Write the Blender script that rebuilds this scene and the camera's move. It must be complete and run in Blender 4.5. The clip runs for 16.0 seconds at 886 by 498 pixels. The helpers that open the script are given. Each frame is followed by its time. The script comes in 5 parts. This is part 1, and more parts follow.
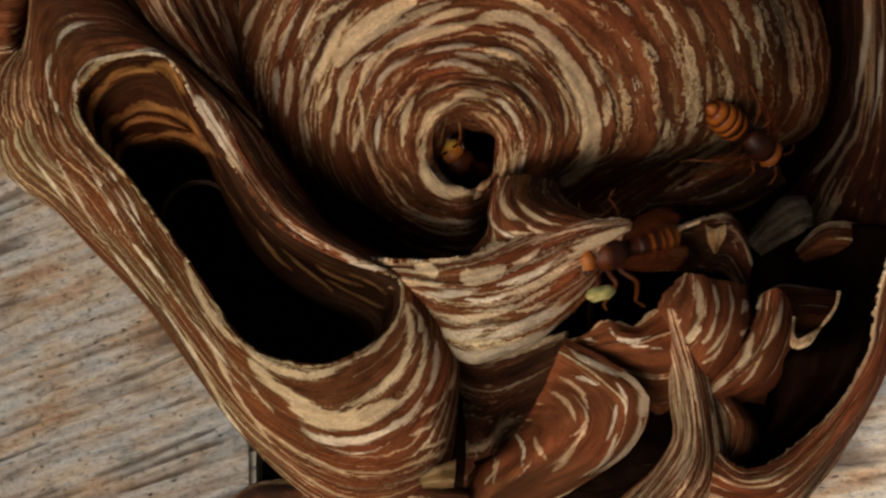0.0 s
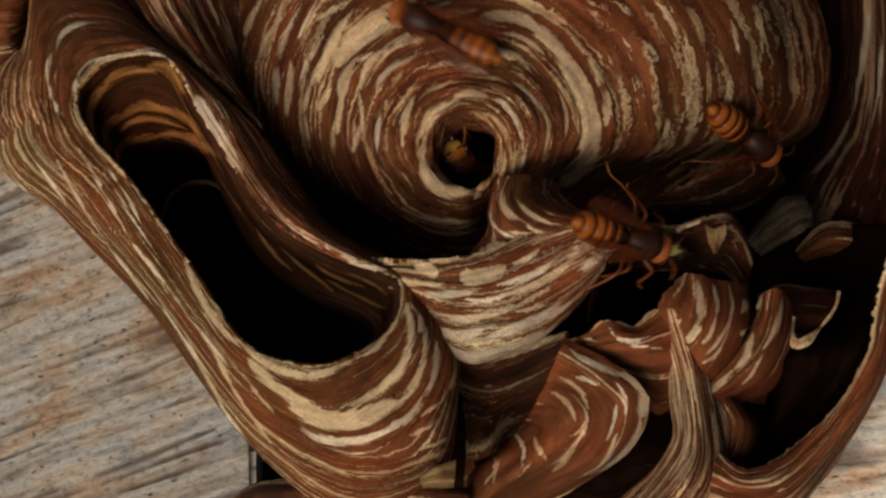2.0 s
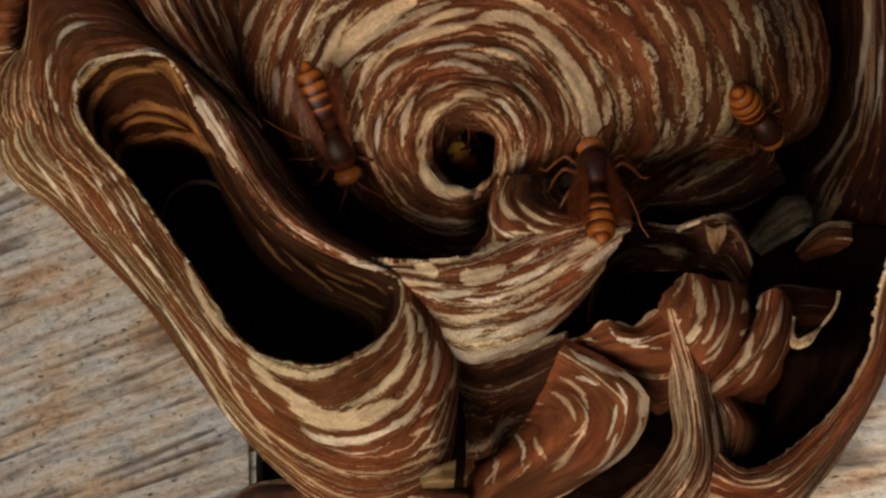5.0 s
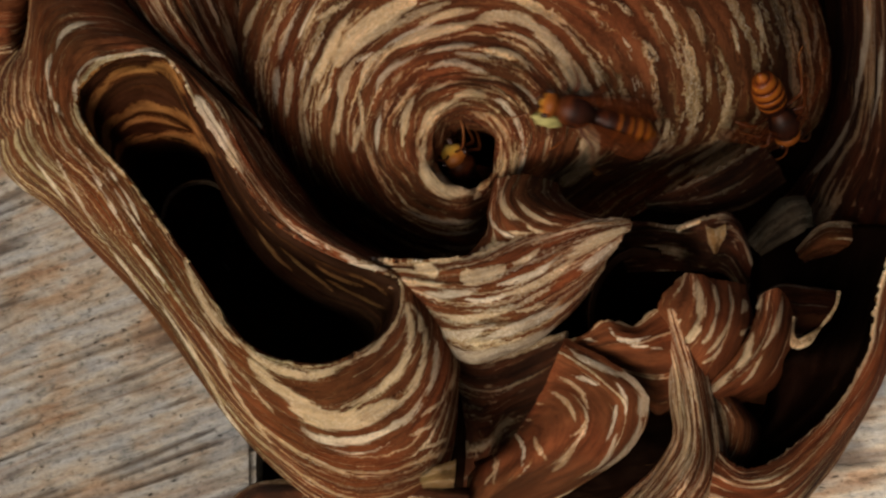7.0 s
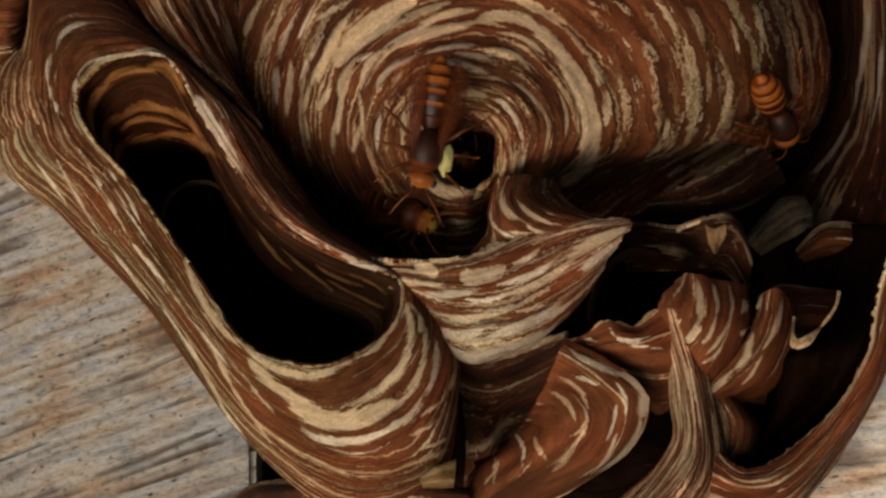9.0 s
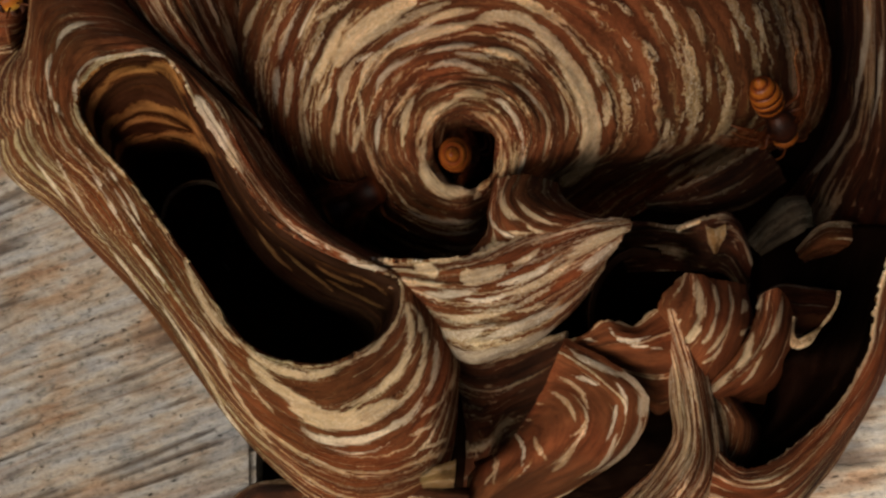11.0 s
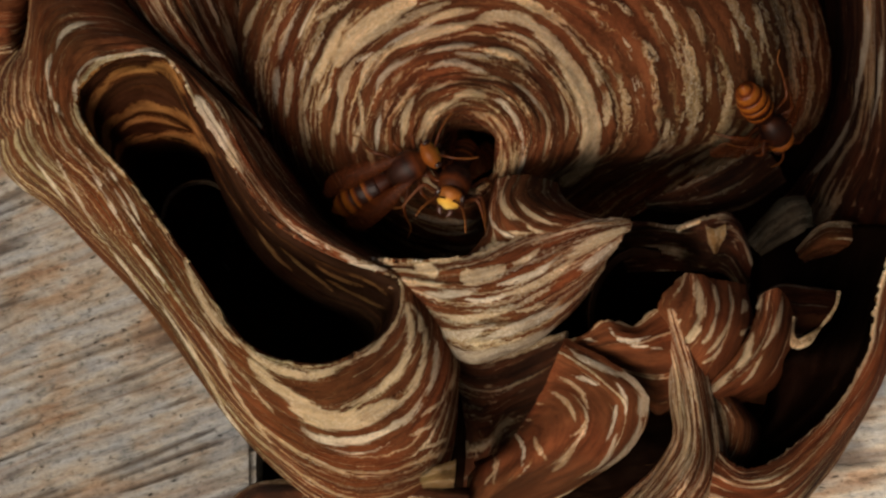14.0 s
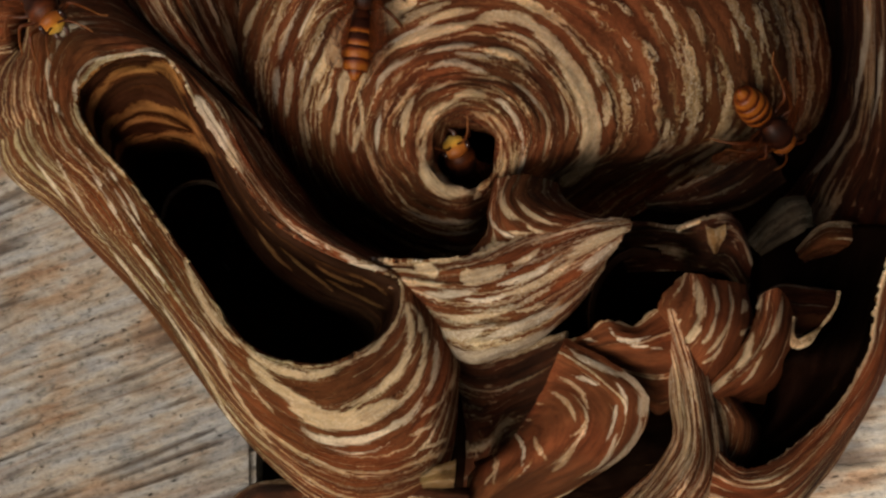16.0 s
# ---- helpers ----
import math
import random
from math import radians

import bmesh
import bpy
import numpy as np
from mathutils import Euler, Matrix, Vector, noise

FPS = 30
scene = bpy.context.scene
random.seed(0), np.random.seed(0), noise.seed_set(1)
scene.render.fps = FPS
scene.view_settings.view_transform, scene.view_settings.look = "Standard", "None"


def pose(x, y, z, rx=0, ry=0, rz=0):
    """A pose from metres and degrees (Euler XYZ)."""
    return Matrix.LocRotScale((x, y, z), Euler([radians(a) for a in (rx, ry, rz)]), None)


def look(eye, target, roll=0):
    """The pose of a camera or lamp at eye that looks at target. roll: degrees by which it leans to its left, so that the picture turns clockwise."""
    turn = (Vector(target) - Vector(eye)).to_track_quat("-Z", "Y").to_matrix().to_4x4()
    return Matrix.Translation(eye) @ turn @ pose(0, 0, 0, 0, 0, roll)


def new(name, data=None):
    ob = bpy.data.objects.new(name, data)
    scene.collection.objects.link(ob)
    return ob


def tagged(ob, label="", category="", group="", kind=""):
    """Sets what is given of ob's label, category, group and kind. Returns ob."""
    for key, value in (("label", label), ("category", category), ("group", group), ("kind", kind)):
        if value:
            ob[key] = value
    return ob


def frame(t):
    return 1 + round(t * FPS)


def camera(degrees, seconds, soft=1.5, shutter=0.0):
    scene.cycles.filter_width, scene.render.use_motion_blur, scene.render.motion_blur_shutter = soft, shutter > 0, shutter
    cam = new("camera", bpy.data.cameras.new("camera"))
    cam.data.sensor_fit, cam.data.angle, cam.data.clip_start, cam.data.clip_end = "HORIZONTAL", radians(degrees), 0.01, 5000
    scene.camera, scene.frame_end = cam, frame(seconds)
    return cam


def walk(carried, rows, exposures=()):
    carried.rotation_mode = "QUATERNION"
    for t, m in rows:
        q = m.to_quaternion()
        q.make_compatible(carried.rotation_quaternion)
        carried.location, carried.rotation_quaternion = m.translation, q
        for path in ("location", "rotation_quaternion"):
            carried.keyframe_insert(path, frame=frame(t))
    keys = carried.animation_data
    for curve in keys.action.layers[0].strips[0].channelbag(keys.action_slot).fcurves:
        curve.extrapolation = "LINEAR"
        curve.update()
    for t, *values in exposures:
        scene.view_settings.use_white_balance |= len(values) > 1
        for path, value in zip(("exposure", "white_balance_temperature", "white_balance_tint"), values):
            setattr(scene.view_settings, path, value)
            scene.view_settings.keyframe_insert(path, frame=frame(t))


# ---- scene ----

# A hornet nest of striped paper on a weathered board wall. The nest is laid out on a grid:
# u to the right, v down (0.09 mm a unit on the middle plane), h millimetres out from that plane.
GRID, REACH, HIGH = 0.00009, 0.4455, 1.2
# The boards lean back, and the camera looks down on them from their front.
BASE = pose(0, 0, HIGH, -40)
OUT, UPWARD = BASE.to_3x3() @ Vector((0, -1, 0)), BASE.to_3x3() @ Vector((0, -0.1, 1))
cam = camera(18.0, 16.0, soft=2.55, shutter=0.8)
EYE = BASE @ Vector((0, -REACH, 0))
walk(cam, [(0.0, look(EYE, (0, 0, HIGH))), (16.0, look(EYE, (0, 0, HIGH)))])

# ---- light ----
world = bpy.data.worlds.new("sky")
scene.world = world
world.use_nodes = True
wn = world.node_tree
sky = wn.nodes.new("ShaderNodeTexSky")
sky.sky_type, sky.sun_disc = "NISHITA", False
sky.sun_elevation, sky.sun_rotation = radians(15), radians(208)
sky.dust_density = 4.0
wn.links.new(sky.outputs[0], wn.nodes["Background"].inputs[0])
wn.nodes["Background"].inputs[1].default_value = 0.032
lamp = bpy.data.lights.new("sun", "SUN")
lamp.energy, lamp.angle, lamp.color = 3.82, radians(46), (1.0, 0.878, 0.77)
sun = new("sun", lamp)
sun.matrix_world = look(BASE @ Vector((-0.44, -1.0, -0.42)), (0, 0, HIGH))
scene.view_settings.exposure = 0.0


# ---- materials ----
class Nodes:
    """Short words for the nodes of one material."""

    def __init__(self, name):
        self.mat = bpy.data.materials.new(name)
        self.mat.use_nodes = True
        self.tree = self.mat.node_tree
        self.bsdf = self.tree.nodes["Principled BSDF"]

    def node(self, kind, **links):
        return self.tree.nodes.new(kind)

    def put(self, value, socket):
        if hasattr(value, "is_output"):
            self.tree.links.new(value, socket)
        else:
            socket.default_value = value

    def attribute(self, name):
        n = self.node("ShaderNodeAttribute")
        n.attribute_name = name
        return n.outputs["Vector"]

    def scaled(self, vec, by, shift=(0, 0, 0)):
        n = self.node("ShaderNodeMapping")
        self.put(vec, n.inputs[0])
        n.inputs["Scale"].default_value = by
        n.inputs["Location"].default_value = shift
        return n.outputs[0]

    def noise(self, vec, scale=1.0, detail=3.0, rough=0.5, distort=0.0):
        n = self.node("ShaderNodeTexNoise")
        self.put(vec, n.inputs["Vector"])
        n.inputs["Scale"].default_value, n.inputs["Detail"].default_value = scale, detail
        n.inputs["Roughness"].default_value, n.inputs["Distortion"].default_value = rough, distort
        return n.outputs["Fac"]

    def math(self, op, a, b=0.0):
        n = self.node("ShaderNodeMath")
        n.operation = op
        self.put(a, n.inputs[0]), self.put(b, n.inputs[1])
        return n.outputs[0]

    def ramp(self, fac, stops, mode="LINEAR"):
        n = self.node("ShaderNodeValToRGB")
        n.color_ramp.interpolation = mode
        els = n.color_ramp.elements
        els[0].position, els[1].position = stops[0][0], stops[-1][0]
        for pos, _ in stops[1:-1]:
            els.new(pos)
        for el, (_, c) in zip(els, stops):
            el.color = (c, c, c, 1) if isinstance(c, (int, float)) else (*c, 1)
        self.put(fac, n.inputs[0])
        return n.outputs[0]

    def mix(self, fac, a, b, mode="MIX"):
        n = self.node("ShaderNodeMix")
        n.data_type, n.blend_type = "RGBA", mode
        self.put(fac, n.inputs[0])
        for value, socket in ((a, n.inputs[6]), (b, n.inputs[7])):
            self.put(value if hasattr(value, "is_output") else (*value, 1), socket)
        return n.outputs[2]

    def split(self, vec):
        n = self.node("ShaderNodeSeparateXYZ")
        self.put(vec, n.inputs[0])
        return n.outputs

    def join(self, x, y, z):
        n = self.node("ShaderNodeCombineXYZ")
        for value, socket in zip((x, y, z), n.inputs):
            self.put(value, socket)
        return n.outputs[0]

    def bump(self, height, strength, distance):
        n = self.node("ShaderNodeBump")
        n.inputs["Strength"].default_value, n.inputs["Distance"].default_value = strength, distance
        self.put(height, n.inputs["Height"])
        self.put(n.outputs[0], self.bsdf.inputs["Normal"])

    def finish(self, colour, rough, spec=0.3):
        self.put(colour if hasattr(colour, "is_output") else (*colour, 1), self.bsdf.inputs["Base Color"])
        self.put(rough, self.bsdf.inputs["Roughness"])
        self.bsdf.inputs["Specular IOR Level"].default_value = spec
        return self.mat


DARK, UMBER, RUST = (0.045, 0.016, 0.007), (0.13, 0.043, 0.017), (0.2, 0.068, 0.027)
OCHRE, TAN, CREAM, ASH, WHITE = (0.3, 0.15, 0.062), (0.52, 0.34, 0.19), (0.8, 0.575, 0.36), (0.56, 0.45, 0.33), (0.95, 0.79, 0.58)


def paper(name, streak=2.4, along=0.5, pale=0.5, bands=(), pull=0.0, ramp=None, seed=0.0, warp=0.16, rough=1.0, patches=(), spec=0.12, fine=0.5, grey=0.12, olive=(), shady=0.5, tint=(0.88, 0.94, 0.86), flakes=1.0, threads=1.0, solid=0.5):
    """Chewed-wood paper: pale and brown streaks that follow the sheet's own flow.
    pale moves the share of cream; bands are (place across the sheet, 0 dark .. 1 pale);
    patches are bands that hold for a part of the sheet's length."""
    n = Nodes(name)
    x, y, z = n.split(n.attribute("flow"))
    raw = n.join(x, y, z)
    soft = n.noise(raw, 0.55, 2)
    ragged = n.noise(raw, 8.0, 3, 0.6)
    torn = n.noise(raw, 26.0, 2, 0.6)
    edge = n.math("ADD", n.math("MULTIPLY", n.math("SUBTRACT", ragged, 0.5), 0.2 * rough), n.math("MULTIPLY", n.math("SUBTRACT", torn, 0.5), 0.1 * rough))
    z2 = n.math("ADD", z, n.math("MULTIPLY", n.math("SUBTRACT", soft, 0.5), warp * 2.5))
    z2 = n.math("ADD", z2, edge)
    flow = n.join(n.math("ADD", x, seed), y, z2)
    wide = n.noise(n.scaled(flow, (along * 0.6, along * 0.6, streak)), 1.0, 1, 0.5)
    thin = n.noise(n.scaled(flow, (along * 1.5, along * 1.5, streak * 2.8)), 1.0, 1, 0.5)
    hair = n.noise(n.scaled(flow, (along * 4.5, along * 4.5, streak * 8.0)), 1.0, 2, 0.6)
    value = n.math("ADD", n.math("MULTIPLY", wide, 1 - fine), n.math("ADD", n.math("MULTIPLY", thin, fine), n.math("MULTIPLY", hair, 0.22)))
    value = n.math("ADD", value, pale - 0.61)
    if bands:
        bx, by, _ = n.split(n.attribute("band"))
        where = n.math("ADD", by, n.math("MULTIPLY", n.math("SUBTRACT", soft, 0.5), 0.03))
        where = n.math("ADD", where, n.math("MULTIPLY", edge, 0.1))
        push = n.math("SUBTRACT", n.ramp(where, bands), 0.5)
        value = n.math("ADD", value, n.math("MULTIPLY", push, pull))
        for span, across, power in patches:
            here = n.math("MULTIPLY", n.ramp(bx, span), n.math("SUBTRACT", n.ramp(where, across), 0.5))
            value = n.math("ADD", value, n.math("MULTIPLY", here, power))
    mark, tone_of, _ = n.split(n.attribute("mark"))
    teeth = n.noise(n.scaled(flow, (1.6, 1.6, 22.0), (seed, 0, 3)), 1.0, 3, 0.65)
    mark = n.math("ADD", mark, n.math("ADD", n.math("MULTIPLY", n.math("SUBTRACT", teeth, 0.5), 2.5), n.math("MULTIPLY", n.math("SUBTRACT", torn, 0.5), 0.9)))
    gaps = n.noise(n.scaled(flow, (1.4, 1.4, 13.0), (2, seed, 1)), 1.0, 2, 0.6)
    mark = n.math("SUBTRACT", mark, n.ramp(gaps, [(0.56, 0.0), (0.7, 0.55)]))
    body = n.math("ADD", n.math("MULTIPLY", n.math("MINIMUM", n.math("MAXIMUM", mark, -1.0), 0.35), 0.16), n.math("ADD", 0.54, n.math("MULTIPLY", n.math("SUBTRACT", hair, 0.5), 0.09)))
    value = n.math("MAXIMUM", value, body)
    thread = n.noise(n.scaled(flow, (along * 0.9, along * 0.9, streak * 1.7), (5, 3, seed)), 1.0, 1, 0.5)
    gate = n.noise(n.scaled(flow, (along * 2.0, along * 2.0, streak * 1.2), (9, 1, seed)), 1.0, 2, 0.6)
    thread = n.math("MULTIPLY", n.ramp(thread, [(0.478, 0.0), (0.494, 1.0), (0.506, 1.0), (0.522, 0.0)]), n.ramp(gate, [(0.47, 0.0), (0.53, threads)]))
    value = n.math("MAXIMUM", value, n.math("ADD", 0.44, n.math("MULTIPLY", thread, 0.13)))
    # The bright stop at 0.56 paints light caught along streak edges.
    colour = n.ramp(value, ramp or [(0.04, DARK), (0.16, UMBER), (0.3, RUST), (0.42, (0.205, 0.068, 0.027)), (0.52, RUST), (0.534, OCHRE), (0.548, TAN), (0.56, WHITE), (0.585, CREAM), (0.64, CREAM), (0.675, TAN), (0.7, ASH), (0.75, WHITE)])
    fade = n.noise(n.scaled(flow, (1.7, 1.7, 5.5)), 1.0, 2, 0.6)
    colour = n.mix(1.0, colour, n.ramp(fade, [(0.32, (0.72, 0.66, 0.6)), (0.5, (0.96, 0.95, 0.93)), (0.68, (1.2, 1.22, 1.24))]), "MULTIPLY")
    ashen = n.noise(n.scaled(flow, (0.5, 0.5, 2.6), (3, 1, seed)), 1.0, 3, 0.65)
    cover = n.math("MULTIPLY", n.ramp(ashen, [(0.45, 0.0), (0.62, 1.0)]), n.ramp(value, [(0.535, 0.0), (0.56, grey)]))
    colour = n.mix(cover, colour, (0.46, 0.4, 0.325))
    tone = n.noise(n.scaled(flow, (0.4, 0.4, streak * 0.9)), 1.0, 2, 0.5)
    colour = n.mix(1.0, colour, n.ramp(tone, [(0.38, (shady, shady * 0.96, shady * 0.92)), (0.5, (0.94, 0.93, 0.92)), (0.6, (1.12, 1.12, 1.12))]), "MULTIPLY")
    vein = n.noise(n.scaled(flow, (0.9, 0.9, streak * 4.2), (7, 2, seed)), 1.0, 2, 0.6)
    colour = n.mix(0.25 + 0.75 * min(1.0, threads), colour, n.ramp(vein, [(0.36, (0.5, 0.46, 0.42)), (0.47, (0.96, 0.95, 0.93)), (0.62, (1.12, 1.1, 1.08))]), "MULTIPLY")
    hue = n.noise(n.scaled(raw, (1, 1, 1), (seed, 4, 2)), 0.5, 2, 0.5)
    colour = n.mix(1.0, colour, n.ramp(hue, [(0.38, (1.1, 0.95, 0.88)), (0.5, (0.97, 0.97, 0.92)), (0.62, (0.74, 0.8, 0.73))]), "MULTIPLY")
    if olive:
        sx, _, _ = n.split(n.attribute("band"))
        colour = n.mix(n.ramp(sx, olive), colour, n.mix(1.0, colour, tint, "MULTIPLY"))
    kind = n.ramp(tone_of, [(0.0, (0.44, 0.25, 0.11)), (0.3, (0.74, 0.57, 0.36)), (0.36, (0.74, 0.57, 0.36)), (0.66, (0.97, 0.88, 0.73)), (1.0, (0.52, 0.48, 0.41))])
    colour = n.mix(n.ramp(mark, [(0.0, 0.0), (0.14, solid)]), colour, kind)
    grain = n.noise(n.scaled(flow, (9, 9, 44)), 1.0, 3, 0.65)
    speck = n.noise(raw, 48.0, 3, 0.75)
    blot = n.noise(raw, 2.6, 3, 0.6)
    colour = n.mix(1.0, colour, n.ramp(grain, [(0.25, 0.88), (0.5, 1.0), (0.75, 1.1)]), "MULTIPLY")
    colour = n.mix(0.7, colour, n.ramp(speck, [(0.34, 0.45), (0.47, 0.98), (0.7, 1.18)]), "MULTIPLY")
    colour = n.mix(0.7, colour, n.ramp(blot, [(0.3, (0.68, 0.57, 0.48)), (0.5, (1.0, 0.95, 0.88)), (0.7, (1.24, 1.2, 1.16))]), "MULTIPLY")
    flake = n.noise(n.scaled(raw, (30, 30, 60), (1, seed, 5)), 1.0, 2, 0.7)
    colour = n.mix(n.math("MULTIPLY", n.ramp(flake, [(0.57, 0.0), (0.65, 0.7 * flakes)]), n.ramp(value, [(0.54, 0.0), (0.57, 1.0)])), colour, (0.93, 0.85, 0.7))
    colour = n.mix(n.math("MULTIPLY", n.ramp(flake, [(0.36, 0.7), (0.43, 0.0)]), n.ramp(value, [(0.54, 0.0), (0.57, 1.0)])), colour, (0.2, 0.1, 0.045))
    step = n.ramp(value, [(0.2, 0.3), (0.535, 0.4), (0.56, 0.9), (0.7, 1.0)])
    relief = n.math("ADD", step, n.math("ADD", n.math("MULTIPLY", grain, 0.35), n.math("MULTIPLY", speck, 0.3)))
    n.bump(relief, 0.95, 0.0009)
    return n.finish(colour, n.ramp(value, [(0.4, 0.65), (0.6, 0.92)]), spec)


def plain(name, colour, rough=0.5, spec=0.4, vary=0.25, scale=900.0):
    n = Nodes(name)
    c = n.node("ShaderNodeTexCoord").outputs["Object"]
    f = n.noise(c, scale, 3)
    low = tuple(v * (1 - vary) for v in colour)
    high = tuple(min(1, v * (1 + vary)) for v in colour)
    n.bump(f, 0.2, 0.0001)
    return n.finish(n.ramp(f, [(0.3, low), (0.7, high)]), rough, spec)


def board(name, shift, lift=1.0):
    """Silvered softwood: blue-grey and tan patches drawn out along x, dark flecks, a few long cracks."""
    n = Nodes(name)
    c = n.scaled(n.node("ShaderNodeTexCoord").outputs["Object"], (1, 1, 1), (shift, 0, shift * 0.37))
    x, y, z = n.split(c)
    z = n.math("ADD", z, n.math("MULTIPLY", n.noise(c, 22, 2), 0.003))
    c2 = n.join(x, y, z)
    patch = n.noise(n.scaled(c2, (52, 52, 150)), 1, 4, 0.65)
    band = n.noise(n.scaled(c2, (13, 13, 190), (3, 0, 1)), 1, 2, 0.5)
    grain = n.noise(n.scaled(c2, (90, 90, 620)), 1, 4, 0.7)
    fleck = n.noise(n.scaled(c2, (430, 430, 1150), (0, 2, 5)), 1, 2, 0.5)
    pores = n.noise(n.scaled(c2, (520, 520, 900)), 1, 3, 0.75)
    crack = n.noise(n.scaled(c2, (7, 7, 120), (1, 5, 2)), 1, 2, 0.4)
    broken = n.noise(n.scaled(c2, (60, 60, 90), (4, 1, 0)), 1, 2, 0.5)
    col = n.ramp(patch, [(0.3, (0.27, 0.29, 0.31)), (0.44, (0.36, 0.36, 0.35)), (0.52, (0.4, 0.37, 0.32)), (0.6, (0.36, 0.28, 0.21)), (0.72, (0.3, 0.205, 0.145))])
    col = n.mix(0.8, col, n.ramp(band, [(0.36, (0.74, 0.72, 0.72)), (0.44, (1.05, 1.06, 1.06)), (0.52, (1.0, 0.9, 0.78)), (0.57, (0.72, 0.54, 0.42)), (0.62, (1.0, 0.95, 0.88)), (0.7, (1.08, 1.1, 1.12))]), "MULTIPLY")
    col = n.mix(0.9, col, n.ramp(grain, [(0.3, 0.45), (0.45, 0.94), (0.58, 1.1), (0.72, 1.4)]), "MULTIPLY")
    col = n.mix(0.9, col, n.ramp(pores, [(0.32, 0.45), (0.45, 1.0), (0.68, 1.3)]), "MULTIPLY")
    line = n.math("MULTIPLY", n.ramp(crack, [(0.47, 0.0), (0.494, 1.0), (0.506, 1.0), (0.53, 0.0)]), n.ramp(broken, [(0.42, 0.0), (0.55, 1.0)]))
    col = n.mix(n.math("MULTIPLY", line, 0.75), col, (0.085, 0.055, 0.038))
    dots = n.math("MULTIPLY", n.ramp(fleck, [(0.26, 1.0), (0.36, 0.0)]), n.ramp(broken, [(0.4, 0.3), (0.55, 1.0)]))
    col = n.mix(n.math("MULTIPLY", dots, 0.9), col, (0.045, 0.04, 0.038))
    col = n.mix(1.0, col, (lift, lift, lift), "MULTIPLY")
    relief = n.math("SUBTRACT", n.math("ADD", grain, n.math("MULTIPLY", pores, 0.6)), n.math("ADD", line, dots))
    n.bump(relief, 0.8, 0.0011)
    return n.finish(col, 0.88, 0.15)


# The stop at 0.56 is the same painted edge light, warmer.
WARM = [(0.04, DARK), (0.16, UMBER), (0.3, RUST), (0.52, RUST), (0.534, OCHRE), (0.548, (0.48, 0.28, 0.13)), (0.56, (0.93, 0.7, 0.44)), (0.585, (0.76, 0.51, 0.28)), (0.64, (0.76, 0.51, 0.28)), (0.675, (0.48, 0.29, 0.14)), (0.7, (0.54, 0.37, 0.21)), (0.75, (0.93, 0.7, 0.44))]
dome_paper = paper("dome_paper", 3.6, 0.5, 0.472, seed=3.1, pull=0.14, rough=1.3, fine=0.6, grey=0.1, ramp=WARM,
                   bands=[(0.0, 0.0), (0.3, 0.1), (0.36, 0.4), (0.6, 0.45), (0.7, 0.4), (0.8, 0.5), (1.0, 0.55)])
sleeve_paper = paper("sleeve_paper", 6.2, 0.15, 0.49, seed=7.7, rough=0.8, fine=0.62, grey=0.25, shady=0.8, olive=[(0.27, 0.0), (0.38, 1.0), (0.68, 1.0), (0.76, 0.0)], tint=(0.8, 0.89, 0.79),
                     bands=[(0.0, 1), (0.022, 1), (0.03, 0.4), (0.36, 0.45), (1.0, 0.5)], pull=0.26,
                     patches=[([(0.1, 0), (0.16, 1), (0.38, 1), (0.42, 0)], [(0.024, 0.5), (0.032, 0.15), (0.42, 0.15), (0.5, 0.4)], 0.22),
                              ([(0.0, 1), (0.12, 1), (0.17, 0), (0.88, 0), (0.93, 1)], [(0.0, 0.0), (0.025, 0.0), (0.035, 0.5)], 0.3),
                              ([(0.0, 1), (0.12, 1), (0.16, 0), (0.84, 0), (0.9, 1)], [(0.22, 0.5), (0.28, 0.2), (0.6, 0.25)], 0.17),
                              ([(0.6, 0), (0.66, 1), (0.84, 1), (0.9, 0)], [(0.018, 0.5), (0.024, 0.1), (0.6, 0.2)], 0.34),
                              ([(0.42, 0), (0.48, 1), (0.6, 1), (0.66, 0)], [(0.0, 0.5), (0.02, 0.6), (0.9, 0.6)], 0.1)])
sleeve_petal = paper("petal_paper", 6.5, 0.2, 0.5, seed=18.0, fine=0.6, olive=[(0.0, 1.0), (1.0, 1.0)])
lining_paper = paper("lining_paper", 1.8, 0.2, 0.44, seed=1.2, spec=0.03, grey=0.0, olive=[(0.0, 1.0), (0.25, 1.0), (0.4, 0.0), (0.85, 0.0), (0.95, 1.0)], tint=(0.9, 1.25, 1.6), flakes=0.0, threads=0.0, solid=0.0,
                     # Falling to 0 at 0.6, the bands paint the sleeve's deep shade.
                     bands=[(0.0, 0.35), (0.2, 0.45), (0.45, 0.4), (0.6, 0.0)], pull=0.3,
                     # The orange stops stand for light glowing through the banded paper.
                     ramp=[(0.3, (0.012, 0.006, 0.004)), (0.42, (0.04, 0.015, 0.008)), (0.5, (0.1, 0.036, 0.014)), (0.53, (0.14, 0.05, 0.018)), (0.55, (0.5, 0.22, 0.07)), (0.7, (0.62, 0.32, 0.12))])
saddle_paper = paper("saddle_paper", 5.4, 0.4, 0.515, seed=5.3, rough=0.9, fine=0.6, grey=0.6)
fan_paper = paper("fan_paper", 5.0, 0.3, 0.43, seed=19.0, rough=0.7, threads=0.5)
lobe_paper = paper("lobe_paper", 3.0, 0.4, 0.425, seed=3.4, rough=0.6, grey=0.5, shady=0.7, threads=0.35)
knob_paper = paper("knob_paper", 3.2, 0.3, 0.43, seed=6.6, rough=0.5, pull=0.2, bands=[(0.0, 0.75), (0.02, 0.4), (1.0, 0.4)], threads=0.35)
